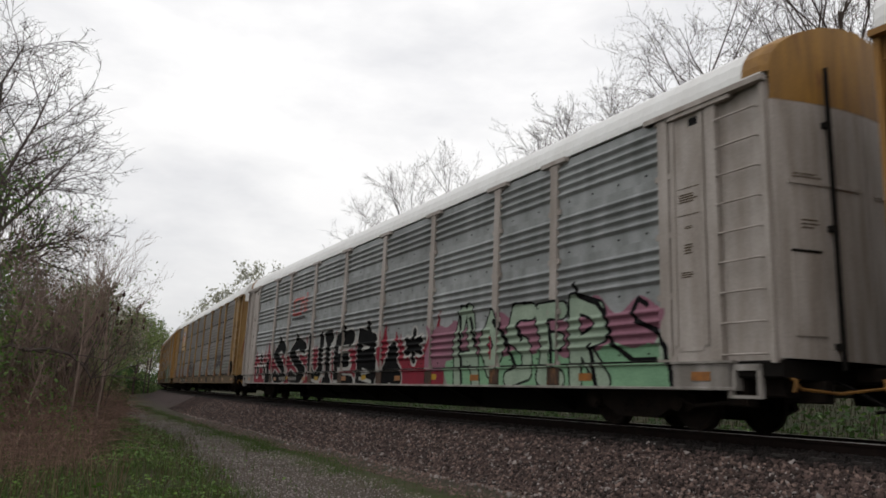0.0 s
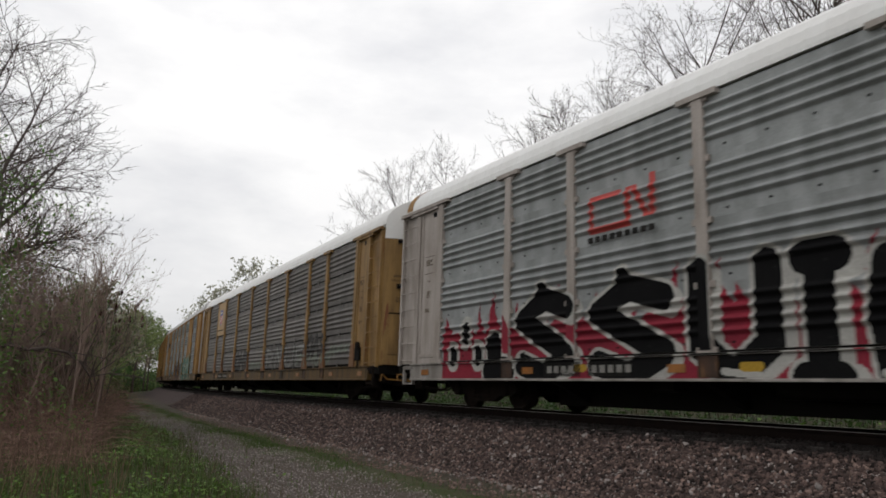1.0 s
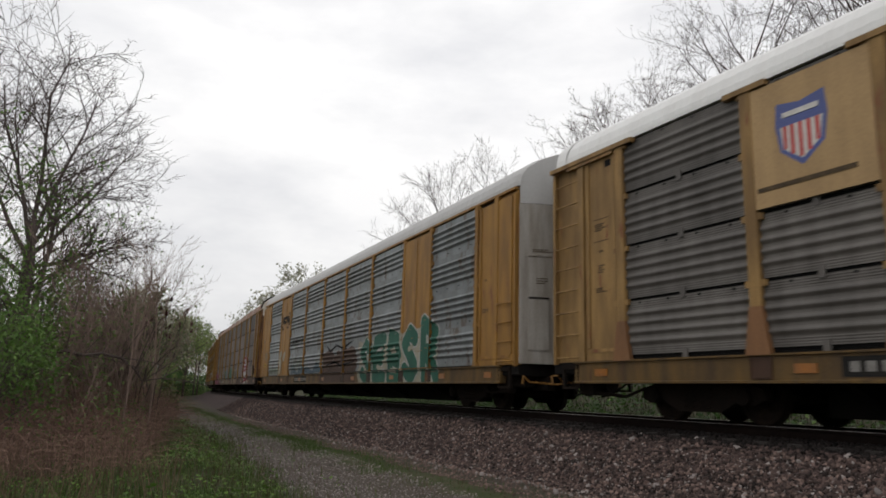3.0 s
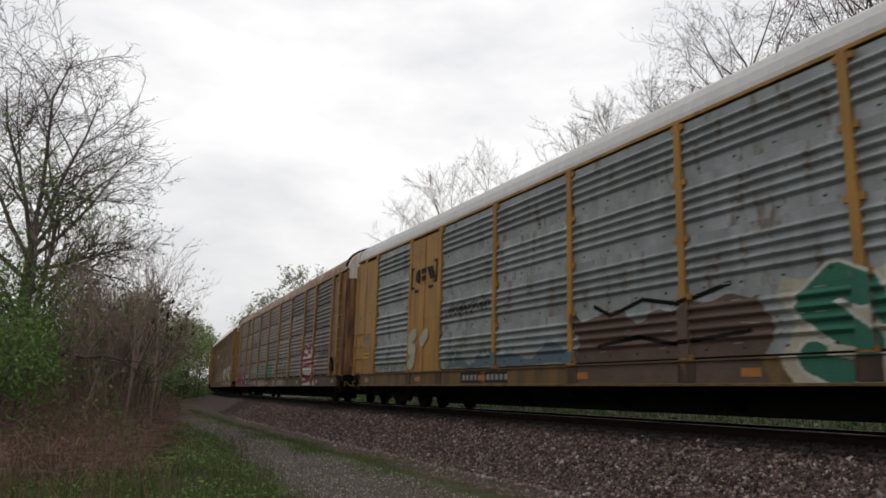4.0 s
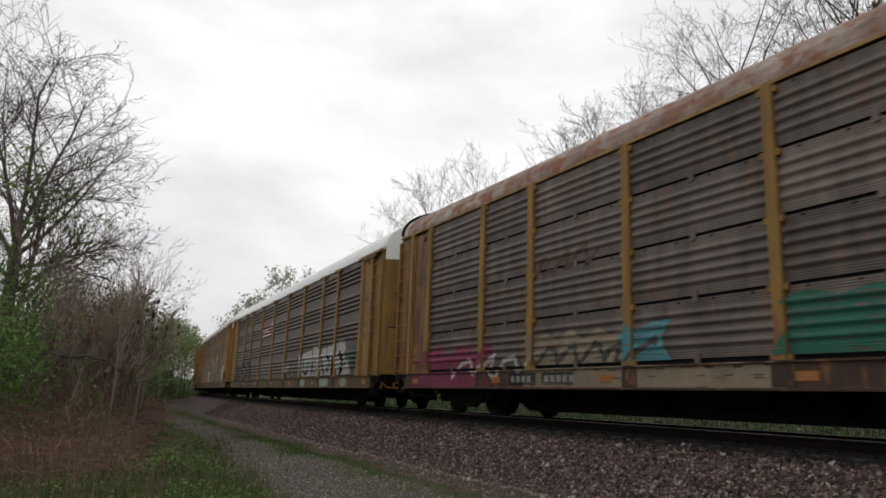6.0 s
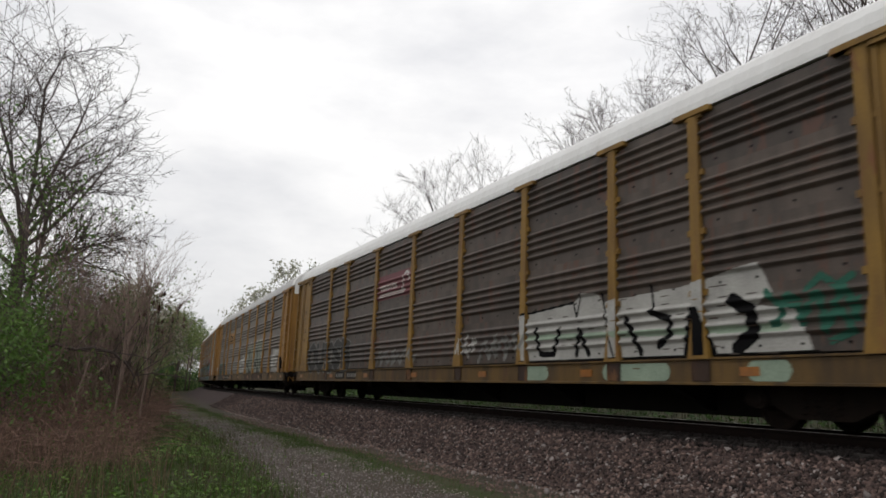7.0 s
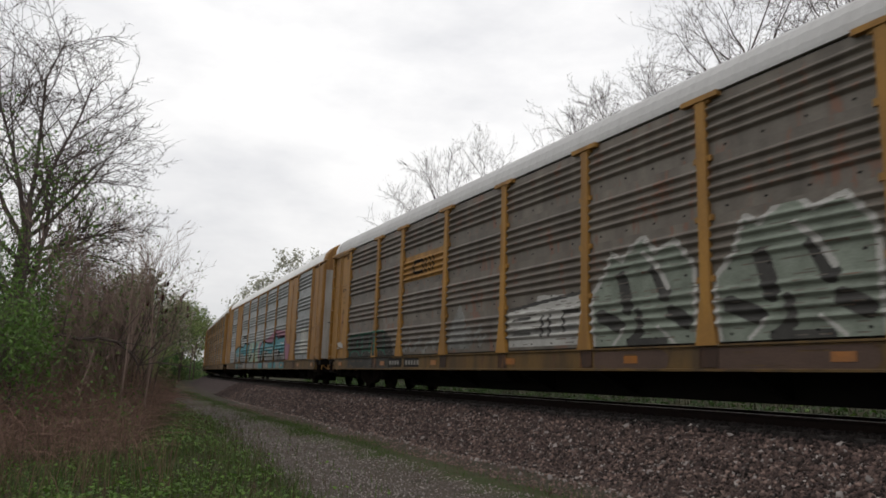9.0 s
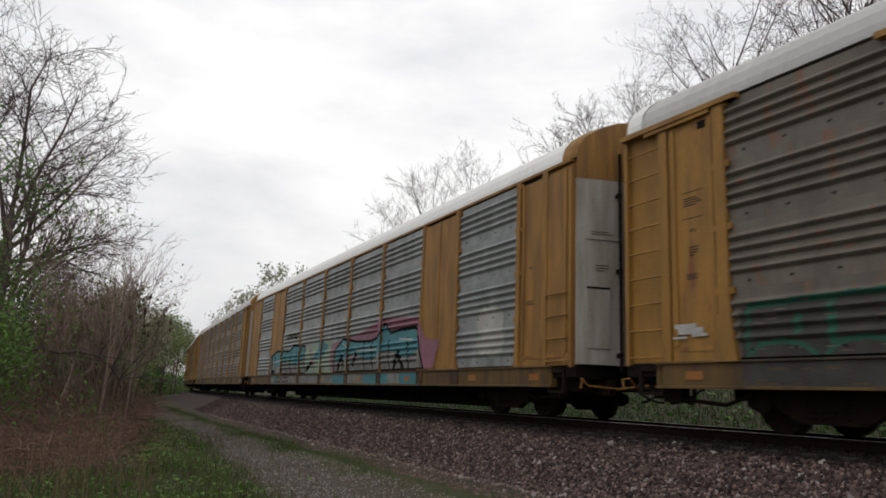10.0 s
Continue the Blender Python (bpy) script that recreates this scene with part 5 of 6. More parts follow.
lay += [(1, lines([[(-4.7, 1.6), (-4.85, 1.12), (-5.3, 1.1), (-5.5, 1.55)], [(-6.0, 1.08), (-6.12, 1.5), (-6.35, 1.08)], [(-7.35, 1.62), (-7.5, 1.4), (-7.7, 1.06)],
                    [(-7.95, 1.68), (-8.35, 1.55), (-8.35, 1.3), (-8.1, 1.15)]], 0.055)),
        (1, lines([[(-9.55, 1.72), (-9.85, 1.55), (-9.9, 1.25), (-9.6, 1.06)]], 0.1)), (1, inside([(-8.75, 1.68), (-8.95, 1.68), (-9.25, 1.0), (-8.6, 1.0)])),
        (1, lines([[(-4.2, 1.92), (-5.9, 2.02), (-6.0, 1.75), (-6.15, 2.18)], [(-6.72, 2.12), (-6.85, 1.6), (-7.1, 1.02)], [(-7.95, 2.1), (-8.0, 1.7)], [(-4.2, 0.98), (-10.8, 0.98)]], 0.022)),
        (3, lines([[(-10.1, 1.78), (-10.25, 1.62), (-10.6, 1.55)], [(-10.7, 1.75), (-10.9, 1.9), (-11.1, 1.75), (-11.3, 1.85)], [(-10.9, 1.3), (-11.15, 1.45), (-11.3, 1.2), (-11.0, 1.1)]], 0.045))]
lay += scrawl(-10.2, 1.2, 1.04, 0.6, 7, 0.048, 3, 4)
lay += scrawl(9.0, 1.02, 2.28, 0.42, 13, 0.048, 5, 5)
lay += scrawl(4.1, 1.0, 2.74, 0.5, 13, 0.048, 5, 6)
lay += scrawl(-1.3, 1.15, 0.85, 0.5, 7, 0.044, 0, 7)
lay += scrawl(-2.4, 1.0, 1.71, 0.6, 10, 0.048, 5, 8)
lay += lettering(["ring", "cup", "comb", "hook", "loop"], 11.3, 1.05, 1.05, 0.8, 0.15, 0.045, 4, 5, 0.95, 0.0, 0.06, 8)
spray(c, "ridged", -11.4, 11.5, 0.585, 2.2, lay, [P_WHITE, P_BLACK, P_PALE, P_GREEN, P_SMOKE, P_SILVER], "chalky white graffiti letters with green shading", wear=0.08)
painted_mark(c, "ridged", [(0, rect(1.55, 4.12, 2.97, 3.72)), (1, rect(2.0, 3.95, 3.12, 3.17)), (1, rect(2.0, 3.95, 3.04, 3.08)),
            (1, arc_band(1.95, 3.44, 0.16, 0.24, -20, 200)), (1, rect(2.12, 2.2, 3.1, 3.44)), (1, rect(2.05, 2.35, 3.1, 3.17))]
            + [(1, rect(3.9 - i * 0.19 - 0.13, 3.9 - i * 0.19, 3.26, 3.42)) for i in range(7)], [LOGO_MAROON, LOGO_WHITE], "maroon plate with white bars and a bow")

# taupe car with the yellow mark
c = rack_car(dict(frame=YELLOW_FRAME, panel=TAUPE_PANEL, roof=ROOF_GREY, sill=SILL_TAN, kind="ridged", flare=True, hood=ROOF_WHITE, brake=True),
             "taupe corrugated auto-rack railway car with yellow posts and pale graffiti", 16)
CARS.append(c)
lay = [(2, lines([[(-1.8, 0.74), (-3.3, 0.74)], [(-4.4, 0.74), (-6.6, 0.74)]], 0.15))]
for a, zt in ((-1.65, 2.45), (-4.45, 2.6)):      # two round heads, each with a jagged pale rim
    head = [(a, 0.98), (a + 0.05, 1.9), (a - 0.3, 2.2), (a - 0.5, zt + 0.1), (a - 0.75, zt - 0.05), (a - 1.25, zt + 0.3), (a - 1.55, zt), (a - 2.0, zt + 0.1), (a - 2.35, zt - 0.3), (a - 2.4, 0.98)]
    lay += [(0, inside(head)), (4, lines([head[:-1] + [(a - 2.4, 1.0)]], 0.045))]
    lay += [(1, lines([[(a - 0.75, 2.1), (a - 0.9, 1.6)], [(a - 1.55, 2.15), (a - 1.75, 1.75)]], 0.13)), (1, lines([[(a - 0.2, 1.5), (a - 0.7, 1.3)], [(a - 1.9, 1.45), (a - 2.2, 1.3)]], 0.12)),
            (1, lines([[(a - 1.15, 1.5), (a - 1.2, 1.2), (a - 0.9, 1.02), (a - 1.7, 1.02)]], 0.075)), (4, lines([[(a - 1.3, 2.45), (a - 1.6, 2.2), (a - 1.8, 1.85)]], 0.05)),
            (4, lines([[(a - 0.5, 1.0), (a - 0.8, 1.25)], [(a - 1.9, 1.0), (a - 1.6, 1.25)]], 0.03))]
lay += [(4, inside([(1.2, 1.04), (1.2, 1.78), (0.2, 1.86), (0.15, 2.02), (-0.1, 2.02), (-1.25, 1.95), (-1.3, 1.04)])), (3, lines([[(1.15, 1.3), (-1.2, 1.35)]], 0.06)),
        (1, lines([[(1.0, 1.58), (0.4, 1.6)], [(1.0, 1.28), (0.4, 1.28)], [(1.2, 1.8), (0.2, 1.88), (-1.3, 1.97)]], 0.035)), (1, lines([[(-0.05, 1.6), (-0.05, 1.25)], [(-0.3, 1.6), (-0.3, 1.25)]], 0.045)),
        (1, lines([[(-0.75, 1.65), (-1.2, 1.65)], [(-0.75, 1.3), (-0.75, 1.62)]], 0.04)), (3, inside([(4.1, 1.05), (3.8, 1.75), (3.45, 2.15), (3.15, 1.7), (2.95, 1.05)]))]
lay += scrawl(3.9, 1.1, 1.52, 0.5, 7, 0.048, 3, 6)
lay += scrawl(6.9, 1.0, 2.09, 0.45, 7, 0.048, 3, 7)
lay += [(1, inside([(11.4, 0.59), (11.4, 1.62), (8.2, 1.72), (7.6, 1.4), (7.5, 0.59)])), (5, lines([[(11.3, 1.1), (11.25, 1.64), (8.3, 1.72), (8.2, 1.1)]], 0.035)),
        (5, lines([[(10.55, 1.45), (10.55, 1.3)], [(10.1, 1.64), (10.1, 1.15)], [(9.4, 1.66), (9.4, 1.15)], [(8.9, 1.5), (8.9, 1.2)]], 0.06))]
lay += [(5, lines([[(q + 0.5, 1.0), (q + 0.3, 1.14), (q, 1.17), (q - 0.3, 1.12), (q - 0.45, 1.0)]], 0.03)) for q in (10.8, 9.7, 8.6)]
lay += lettering(["star", "hook", "comb"], -9.6, 1.1, 0.6, 0.85, 0.13, 0.03, 4, 3, 0.8, 0.0, 0.06, 9)
spray(c, "ridged", -11.5, 11.5, 0.585, 2.75, lay, [P_FADED, P_SMOKE, P_BROWN, P_SILVER, P_WHITE, P_GREEN], "faded green and silver graffiti", wear=0.16)
painted_mark(c, "ridged", [(0, rect(4.36, 6.94, 2.98, 3.7))] +
            [(1, arc_band(6.1, 3.34, 0.12, 0.20, -90, 90)), (1, rect(5.7, 6.1, 3.46, 3.54)), (1, rect(5.7, 6.1, 3.14, 3.22)), (1, rect(5.62, 5.7, 3.14, 3.54)), (1, rect(5.42, 5.5, 3.14, 3.52)), (1, rect(5.18, 5.26, 3.15, 3.53)), (1, rect(4.95, 5.03, 3.16, 3.54))],
            [YELLOW_FRAME, MARK_BLACK], "yellow painted patch with a dark logo")

plate_shape(c, "paint_patch", [(0, rect(12.0, 12.46, 1.33, 1.42)), (0, rect(12.12, 12.52, 1.415, 1.48)), (0, rect(11.93, 12.2, 1.29, 1.335)), (0, rect(12.3, 12.56, 1.27, 1.3))], [P_WHITE], "smeared white paint patch", 0.05)

# yellow car with teal letters
c = rack_car(dict(frame=OCHRE, panel=GREY_PANEL, roof=ROOF_WHITE, sill=SILL_TAN, kind="ridged", full=(1, 7), post=0.13, cap=False, hood=OCHRE, flat=True, eave=OCHRE, door=GREY_DOOR),
             "orange-yellow auto-rack railway car with grey panels and teal graffiti", 17)
CARS.append(c)
word_a = [(8.75, 0.98), (8.7, 1.75), (7.6, 1.95), (5.9, 1.9), (5.2, 2.1), (3.6, 2.02), (3.4, 0.98)]
word_b = [(-0.1, 0.98), (-0.2, 1.75), (-0.9, 2.05), (-2.2, 1.9), (-3.4, 1.85), (-4.2, 1.95), (-4.6, 2.3), (-5.0, 2.0), (-5.6, 2.05), (-6.7, 2.05), (-7.0, 1.75), (-7.1, 1.4), (-7.35, 0.98)]
lay = [(2, inside([(0.3, 1.0), (0.2, 1.95), (-2.4, 2.1), (-4.4, 2.45), (-6.9, 2.3), (-7.4, 1.7), (-8.2, 1.65), (-7.9, 0.98)])), (5, inside([(3.5, 0.98), (3.4, 2.0), (0.2, 2.1), (0.1, 0.98)])),
       (0, inside([(2.4, 1.5), (1.4, 2.1), (0.6, 1.9), (1.3, 1.45)])), (2, lines([[(2.9, 1.9), (2.2, 1.2)], [(0.3, 1.9), (0.2, 1.1)]], 0.06)), (0, inside(word_a)), (0, inside(word_b))]
lay += [(1, lambda y, z: (inside(word_a)(y, z) | inside(word_b)(y, z)) & (z < 1.42 + 0.12 * np.sin(y * 2.3)))]
lay += [(1, lines([[(8.5, 0.76), (-7.0, 0.76)]], 0.145)), (0, lines([[(8.4, 0.75), (7.6, 0.75)], [(-0.2, 0.75), (-1.3, 0.75)], [(-3.2, 0.75), (-4.8, 0.75)], [(-5.9, 0.75), (-7.0, 0.75)]], 0.15)), (1, lines([[(7.2, 0.75), (3.6, 0.75)], [(-1.6, 0.75), (-2.7, 0.75)]], 0.12))]
lay += [(3, lines([word_a + word_a[:1], word_b + word_b[:1]], 0.04)), (3, lines([[(q, 1.8), (q - 0.1, 1.02)] for q in (7.9, 7.0, 6.4, 5.6, 4.7, 4.2, -1.5, -2.9, -3.6, -4.9, -6.2)], 0.04)),
        (3, lines([[(-0.5, 1.05), (-0.9, 1.5), (-1.2, 1.05)], [(-2.0, 1.2), (-2.3, 1.55)], [(-5.3, 1.05), (-5.6, 1.45), (-5.9, 1.05)], [(8.4, 1.7), (8.4, 1.1), (8.0, 1.1)], [(3.2, 1.1), (2.5, 1.35)]], 0.085)),
        (4, lines([[(-2.2, 1.62), (-4.0, 1.6)], [(-0.9, 1.9), (-1.5, 1.75)], [(8.3, 1.5), (6.9, 1.55)], [(-5.6, 1.8), (-6.5, 1.75)]], 0.025))]
lay += lettering(["hook", "loop"], -10.0, 1.35, 0.6, 0.75, 0.14, 0.03, 4, 5, 0.8, 0.0, 0.06, 9)
lay += scrawl(6.2, 2.35, 1.42, 0.3, 10, 0.04, 3, 4)
spray(c, "ridged", -11.4, 9.3, 0.585, 2.6, lay, [P_TEAL, P_SILVER, P_PINK, P_BLACK, P_WHITE, P_PALE], "teal graffiti letters with pink edges", full=(1, 7))

# cars that stay far off
for i, (st, lab) in enumerate((
        (dict(frame=YELLOW_FRAME, panel=TAUPE_PANEL, roof=ROOF_GREY, sill=SILL_TAN, kind="ridged", door=GREY_DOOR, hood=OCHRE),
         "taupe auto-rack railway car with yellow ends"),
        (dict(frame=TAN_FRAME, panel=UMBER_PANEL, roof=ROOF_WHITE, sill=SILL_RUSTY, kind="slotted", flare=True), "tan and umber auto-rack railway car"),
        (dict(frame=TAN_FRAME, panel=BROWN_PANEL, roof=ROOF_WHITE, sill=SILL_TAN, kind="slotted"), "tan and brown auto-rack railway car far back"))):
    CARS.append(rack_car(st, lab, 30 + i))

# ---- plants ----
def grow(trunk, twigs, tips, start, heading, length, radius, depth, counts, rng, spread, rise, thin):
    """One limb and, from it, its smaller limbs. The thick ones go into trunk, the thin ones into twigs."""
    n = 5 if depth == 0 else 4 if depth < 3 else 3
    pts, rad = [Vector(start)], [radius]
    d = Vector(heading).normalized()
    for i in range(n):
        w = 0.05 + 0.055 * depth
        d = (d + Vector((rng.gauss(0, w), rng.gauss(0, w), rng.gauss(0, w) + rise))).normalized()
        pts.append(pts[-1] + d * (length / n))
        rad.append(radius * (1 - (0.62 if depth == 0 else 0.75) * (i + 1) / n))
    (trunk if depth < 2 else twigs).tube(pts, rad, 7 if depth == 0 else 5 if depth == 1 else 3)
    if depth >= len(counts):
        tips.append(pts[-1])
        tips.append(pts[-2])
        return
    k = counts[depth]
    for i in range(k):
        f = (0.28 if depth == 0 else 0.2) + 0.8 * (i + rng.random()) / k
        f = min(f, 0.98)
        j = min(int(f * n), n - 1)
        p = pts[j].lerp(pts[j + 1], f * n - j)
        a = (pts[j + 1] - pts[j]).normalized()
        side = Vector((rng.gauss(0, 1), rng.gauss(0, 1), rng.gauss(0, 0.5)))
        side = (side - a * side.dot(a)).normalized()
        out = (a * math.cos(spread) + side * math.sin(spread))
        ln = length * rng.uniform(0.42, 0.68) * (1.15 - 0.5 * f)
        grow(trunk, twigs, tips, p, out, ln, max(thin, rad[j] * rng.uniform(0.4, 0.55)), depth + 1, counts, rng, spread, rise, thin)


def leaf_cards(shape, points, size, count, rng, scatter):
    for p in points:
        for _ in range(count):
            c = Vector(p) + Vector((rng.gauss(0, scatter), rng.gauss(0, scatter), rng.gauss(0, scatter)))
            a = Vector((rng.gauss(0, 1), rng.gauss(0, 1), rng.gauss(0, 1))).normalized()
            b = a.cross(Vector((rng.gauss(0, 1), rng.gauss(0, 1), rng.gauss(0, 1)))).normalized()
            s = size * rng.uniform(0.6, 1.4)
            shape.face([c - a * s, c + b * s * 0.45, c + a * s, c - b * s * 0.45])


def tree(u, d, height, seed, label, counts=(10, 6, 5, 4), radius=None, lean=(0, 0), spread=0.75, rise=0.05, bark=None, leaf=None, leaf_size=0.06, leaf_count=1,
         leaf_share=1.0, thin=0.008, name="tree", category="tree", group="", stems=1, scatter=0.12):
    rng = random.Random(seed)
    x, y, h = line(u, d)
    z = ground_z(u, d)
    root = thing(name, label, category, group)
    root.matrix_basis = pose(x, y, z)
    tr, tw, tips = Shape(), Shape(), []
    for k in range(stems):
        hd = (lean[0] + rng.gauss(0, 0.25) * (stems > 1), lean[1] + rng.gauss(0, 0.25) * (stems > 1), 1.0)
        grow(tr, tw, tips, (rng.gauss(0, 0.25) * (stems > 1), rng.gauss(0, 0.25) * (stems > 1), -0.1), hd, height * 0.8 * rng.uniform(0.75 if stems > 1 else 0.97, 1.0),
             radius or height * 0.0105, 0, counts, rng, spread, rise, thin)
    part("trunk", tr, bark or BARK, root)
    part("crown", tw, bark or BARK, root, "fine bare twigs")
    if leaf:
        lf = Shape()
        pts = [p for p in tips if rng.random() < leaf_share]
        leaf_cards(lf, pts, leaf_size, leaf_count, rng, scatter)
        if lf.f:
            part("leaves", lf, leaf, root, "young spring leaves")
    return root


def at_bearing(az, r):
    """Along and across the first line, from degrees to its right and metres."""
    x0, y0 = r * math.sin(radians(az)), r * math.cos(radians(az))
    # across the bent line
    a = max(0.0, min(y0, BEND_TO) - BEND_FROM)
    return y0, x0 - BEND * a * a / 2


# bare trees beyond the train
for i, (az, d, hgt, cn) in enumerate(((22.0, 27, 12.7, (12, 7, 5, 4)), (25.3, 27, 17.8, (12, 6, 5, 4)), (28.7, 28, 17.2, (10, 6, 5, 3)), (37.2, 27, 14.5, (13, 7, 5, 4)), (40.2, 27, 17.2, (13, 7, 5, 4)),
                                      (45.6, 27, 16.0, (9, 6, 5, 3)), (49.4, 26, 16.5, (10, 6, 5, 3)), (53.0, 26, 17.5, (11, 6, 5, 3)), (56.5, 25, 18.0, (12, 6, 5, 4)),
                                      (60.0, 26, 18.0, (12, 6, 5, 4)), (64.0, 27, 18.0, (10, 6, 5, 4)))):
    u, dd = at_bearing(az, d / math.sin(radians(az)))
    tree(u, dd, hgt, 500 + i, "tall bare grey-brown tree behind the railway", cn, rise=0.08, spread=0.56 if az < 44 else 0.64, thin=0.0105 if az < 44 else 0.008, group="bare trees beyond the track",
         leaf=BUD_LEAF, leaf_size=0.05, leaf_share=0.15)
# a pale budding tree far down the line
for i, (az, r, hgt) in enumerate(((12.6, 95, 12.5), (14.8, 92, 14.5), (16.6, 96, 13.0))):
    u, dd = at_bearing(az, r)
    tree(u, dd, hgt, 140 + i, "tree in pale spring bud far behind the railway", (8, 6, 5), leaf=BUD_LEAF, leaf_size=0.20, leaf_count=4, rise=0.05, thin=0.02, scatter=0.35,
         group="budding trees")
# woods along the verge and round the bend
rw = random.Random(7)
for i in range(26):
    az = rw.uniform(3.0, 10.8)
    r = 62 + (az - 3) * 9 + rw.uniform(0, 40)
    u, dd = at_bearing(az, r)
    if 4.6 < dd < 16:
        dd = rw.uniform(0.5, 4.2) if u < 120 else dd
    if abs(dd - TRACK) < 4:
        dd = TRACK - 5.2 - rw.random() * 3
    tree(u, dd, rw.uniform(7.6, 10.8) * (0.8 + r / 400), 160 + i, "slender young tree in first green leaf beside the track", (8, 5, 4), leaf=(SPRING_LEAF, BUD_LEAF, SPRING_LEAF, DARK_LEAF)[i % 4],
         leaf_size=0.18, leaf_count=5 if i % 3 else 2, leaf_share=0.85, rise=0.08, spread=0.6, thin=0.015, scatter=0.3, bark=BARK_PALE if i % 2 else BARK, group="young trees along the verge")
for i, (u, dd, hgt) in enumerate(((190, 2, 13), (200, 6, 14), (215, 10, 13), (185, -4, 14), (230, 16, 12), (205, 13, 12), (175, 24, 12), (180, 30, 13), (150, 28, 11))):
    tree(u, dd, hgt, 200 + i, "far tree in pale green at the bend", (9, 6, 4), leaf=(SPRING_LEAF, BUD_LEAF)[i % 2], leaf_size=0.35, leaf_count=4, scatter=0.5, thin=0.03,
         group="far trees")
# the large tree and shrubs on the verge
def fan_tree(u, d, fork, limbs, seed, label):
    """A tall trunk that forks into limbs fanning out across the line: (right, up, along, length, start height)."""
    rng = random.Random(seed)
    x, y, h = line(u, d)
    root = thing("tree", label, "tree")
    root.matrix_basis = pose(x, y, ground_z(u, d))
    tr, tw, tips = Shape(), Shape(), []
    tr.tube([(0, 0, -0.1), (0.05, 0.05, fork * 0.3), (0.12, 0.02, fork * 0.65), (0.1, 0.1, fork), (0.15, 0.1, fork + 1.2)], [0.19, 0.16, 0.14, 0.12, 0.07], 8)
    rx, ry = math.cos(PHI), math.sin(PHI)
    for a, b, c, ln, z in limbs:
        grow(tr, tw, tips, (0.1, 0.08, z), (rx * a - ry * c, ry * a + rx * c, b), ln, 0.075, 1, (0, 13, 7, 5), rng, 0.78, 0.04, 0.009)
    part("trunk", tr, BARK, root)
    part("crown", tw, BARK, root, "fine bare twigs")


fan_tree(24, -2.0, 5.2, ((0.9, 0.32, 0.1, 3.3, 4.9), (0.85, 0.8, -0.2, 3.6, 5.2), (0.55, 1.0, 0.3, 4.0, 5.4), (0.3, 1.0, -0.3, 4.8, 5.6), (0.05, 1.0, 0.2, 5.8, 5.9),
                          (-0.35, 1.0, 0.0, 5.4, 5.6), (-0.7, 0.8, 0.3, 4.8, 5.2), (-0.9, 0.5, -0.2, 4.0, 4.6), (0.7, 0.45, -0.6, 3.0, 4.0)), 301,
         "large bare tree fanning out over the verge")
tree(27, -1.95, 9.5, 302, "bare tree among the shrubs", (10, 6, 5, 4), 0.14, rise=0.05, thin=0.007, leaf=SPRING_LEAF, leaf_size=0.06, leaf_share=0.2)
tree(20.5, -1.3, 7.5, 304, "slim bare tree on the verge", (10, 6, 5, 4), 0.09, rise=0.06, thin=0.006, leaf=FRESH_LEAF, leaf_size=0.06, leaf_share=0.4, leaf_count=2)
rs = random.Random(11)
for i in range(40):
    u = rs.uniform(19, 52)
    dd = rs.uniform(-2.0, 1.1) + (u - 19) * 0.085
    tree(u, dd, rs.uniform(3.6, 6.0) * (1.0 if dd < 1.5 else 0.8) * (1.0 if u < 33 else 0.72), 320 + i, "bare thicket shrub with long upright stems", (7, 5, 3), 0.035, rise=0.10, spread=0.5, thin=0.006, stems=4,
         bark=BARK_PALE if i % 3 else BARK, leaf=SPRING_LEAF if u > 36 else (None, None, SPRING_LEAF, None, FRESH_LEAF)[i % 5], leaf_size=0.055 if u < 36 else 0.075,
         leaf_share=0.3 if u < 36 else 0.7, leaf_count=1 if u < 36 else 2, name="shrub", category="shrub", group="thicket shrubs")
for i, (u, dd, hgt) in enumerate(((16.5, -1.65, 3.2), (20.5, -1.9, 4.6), (19.0, -1.55, 3.9), (22.5, -1.75, 5.2), (23.5, -1.1, 3.6))):
    tree(u, dd, hgt, 360 + i, "shrub in fresh green leaf at the verge", (9, 6, 4), 0.03, rise=0.05, spread=0.7, thin=0.005, stems=3, leaf=FRESH_LEAF, leaf_size=0.05,
         leaf_count=2, scatter=0.18, name="shrub", category="shrub", group="leafy shrubs")


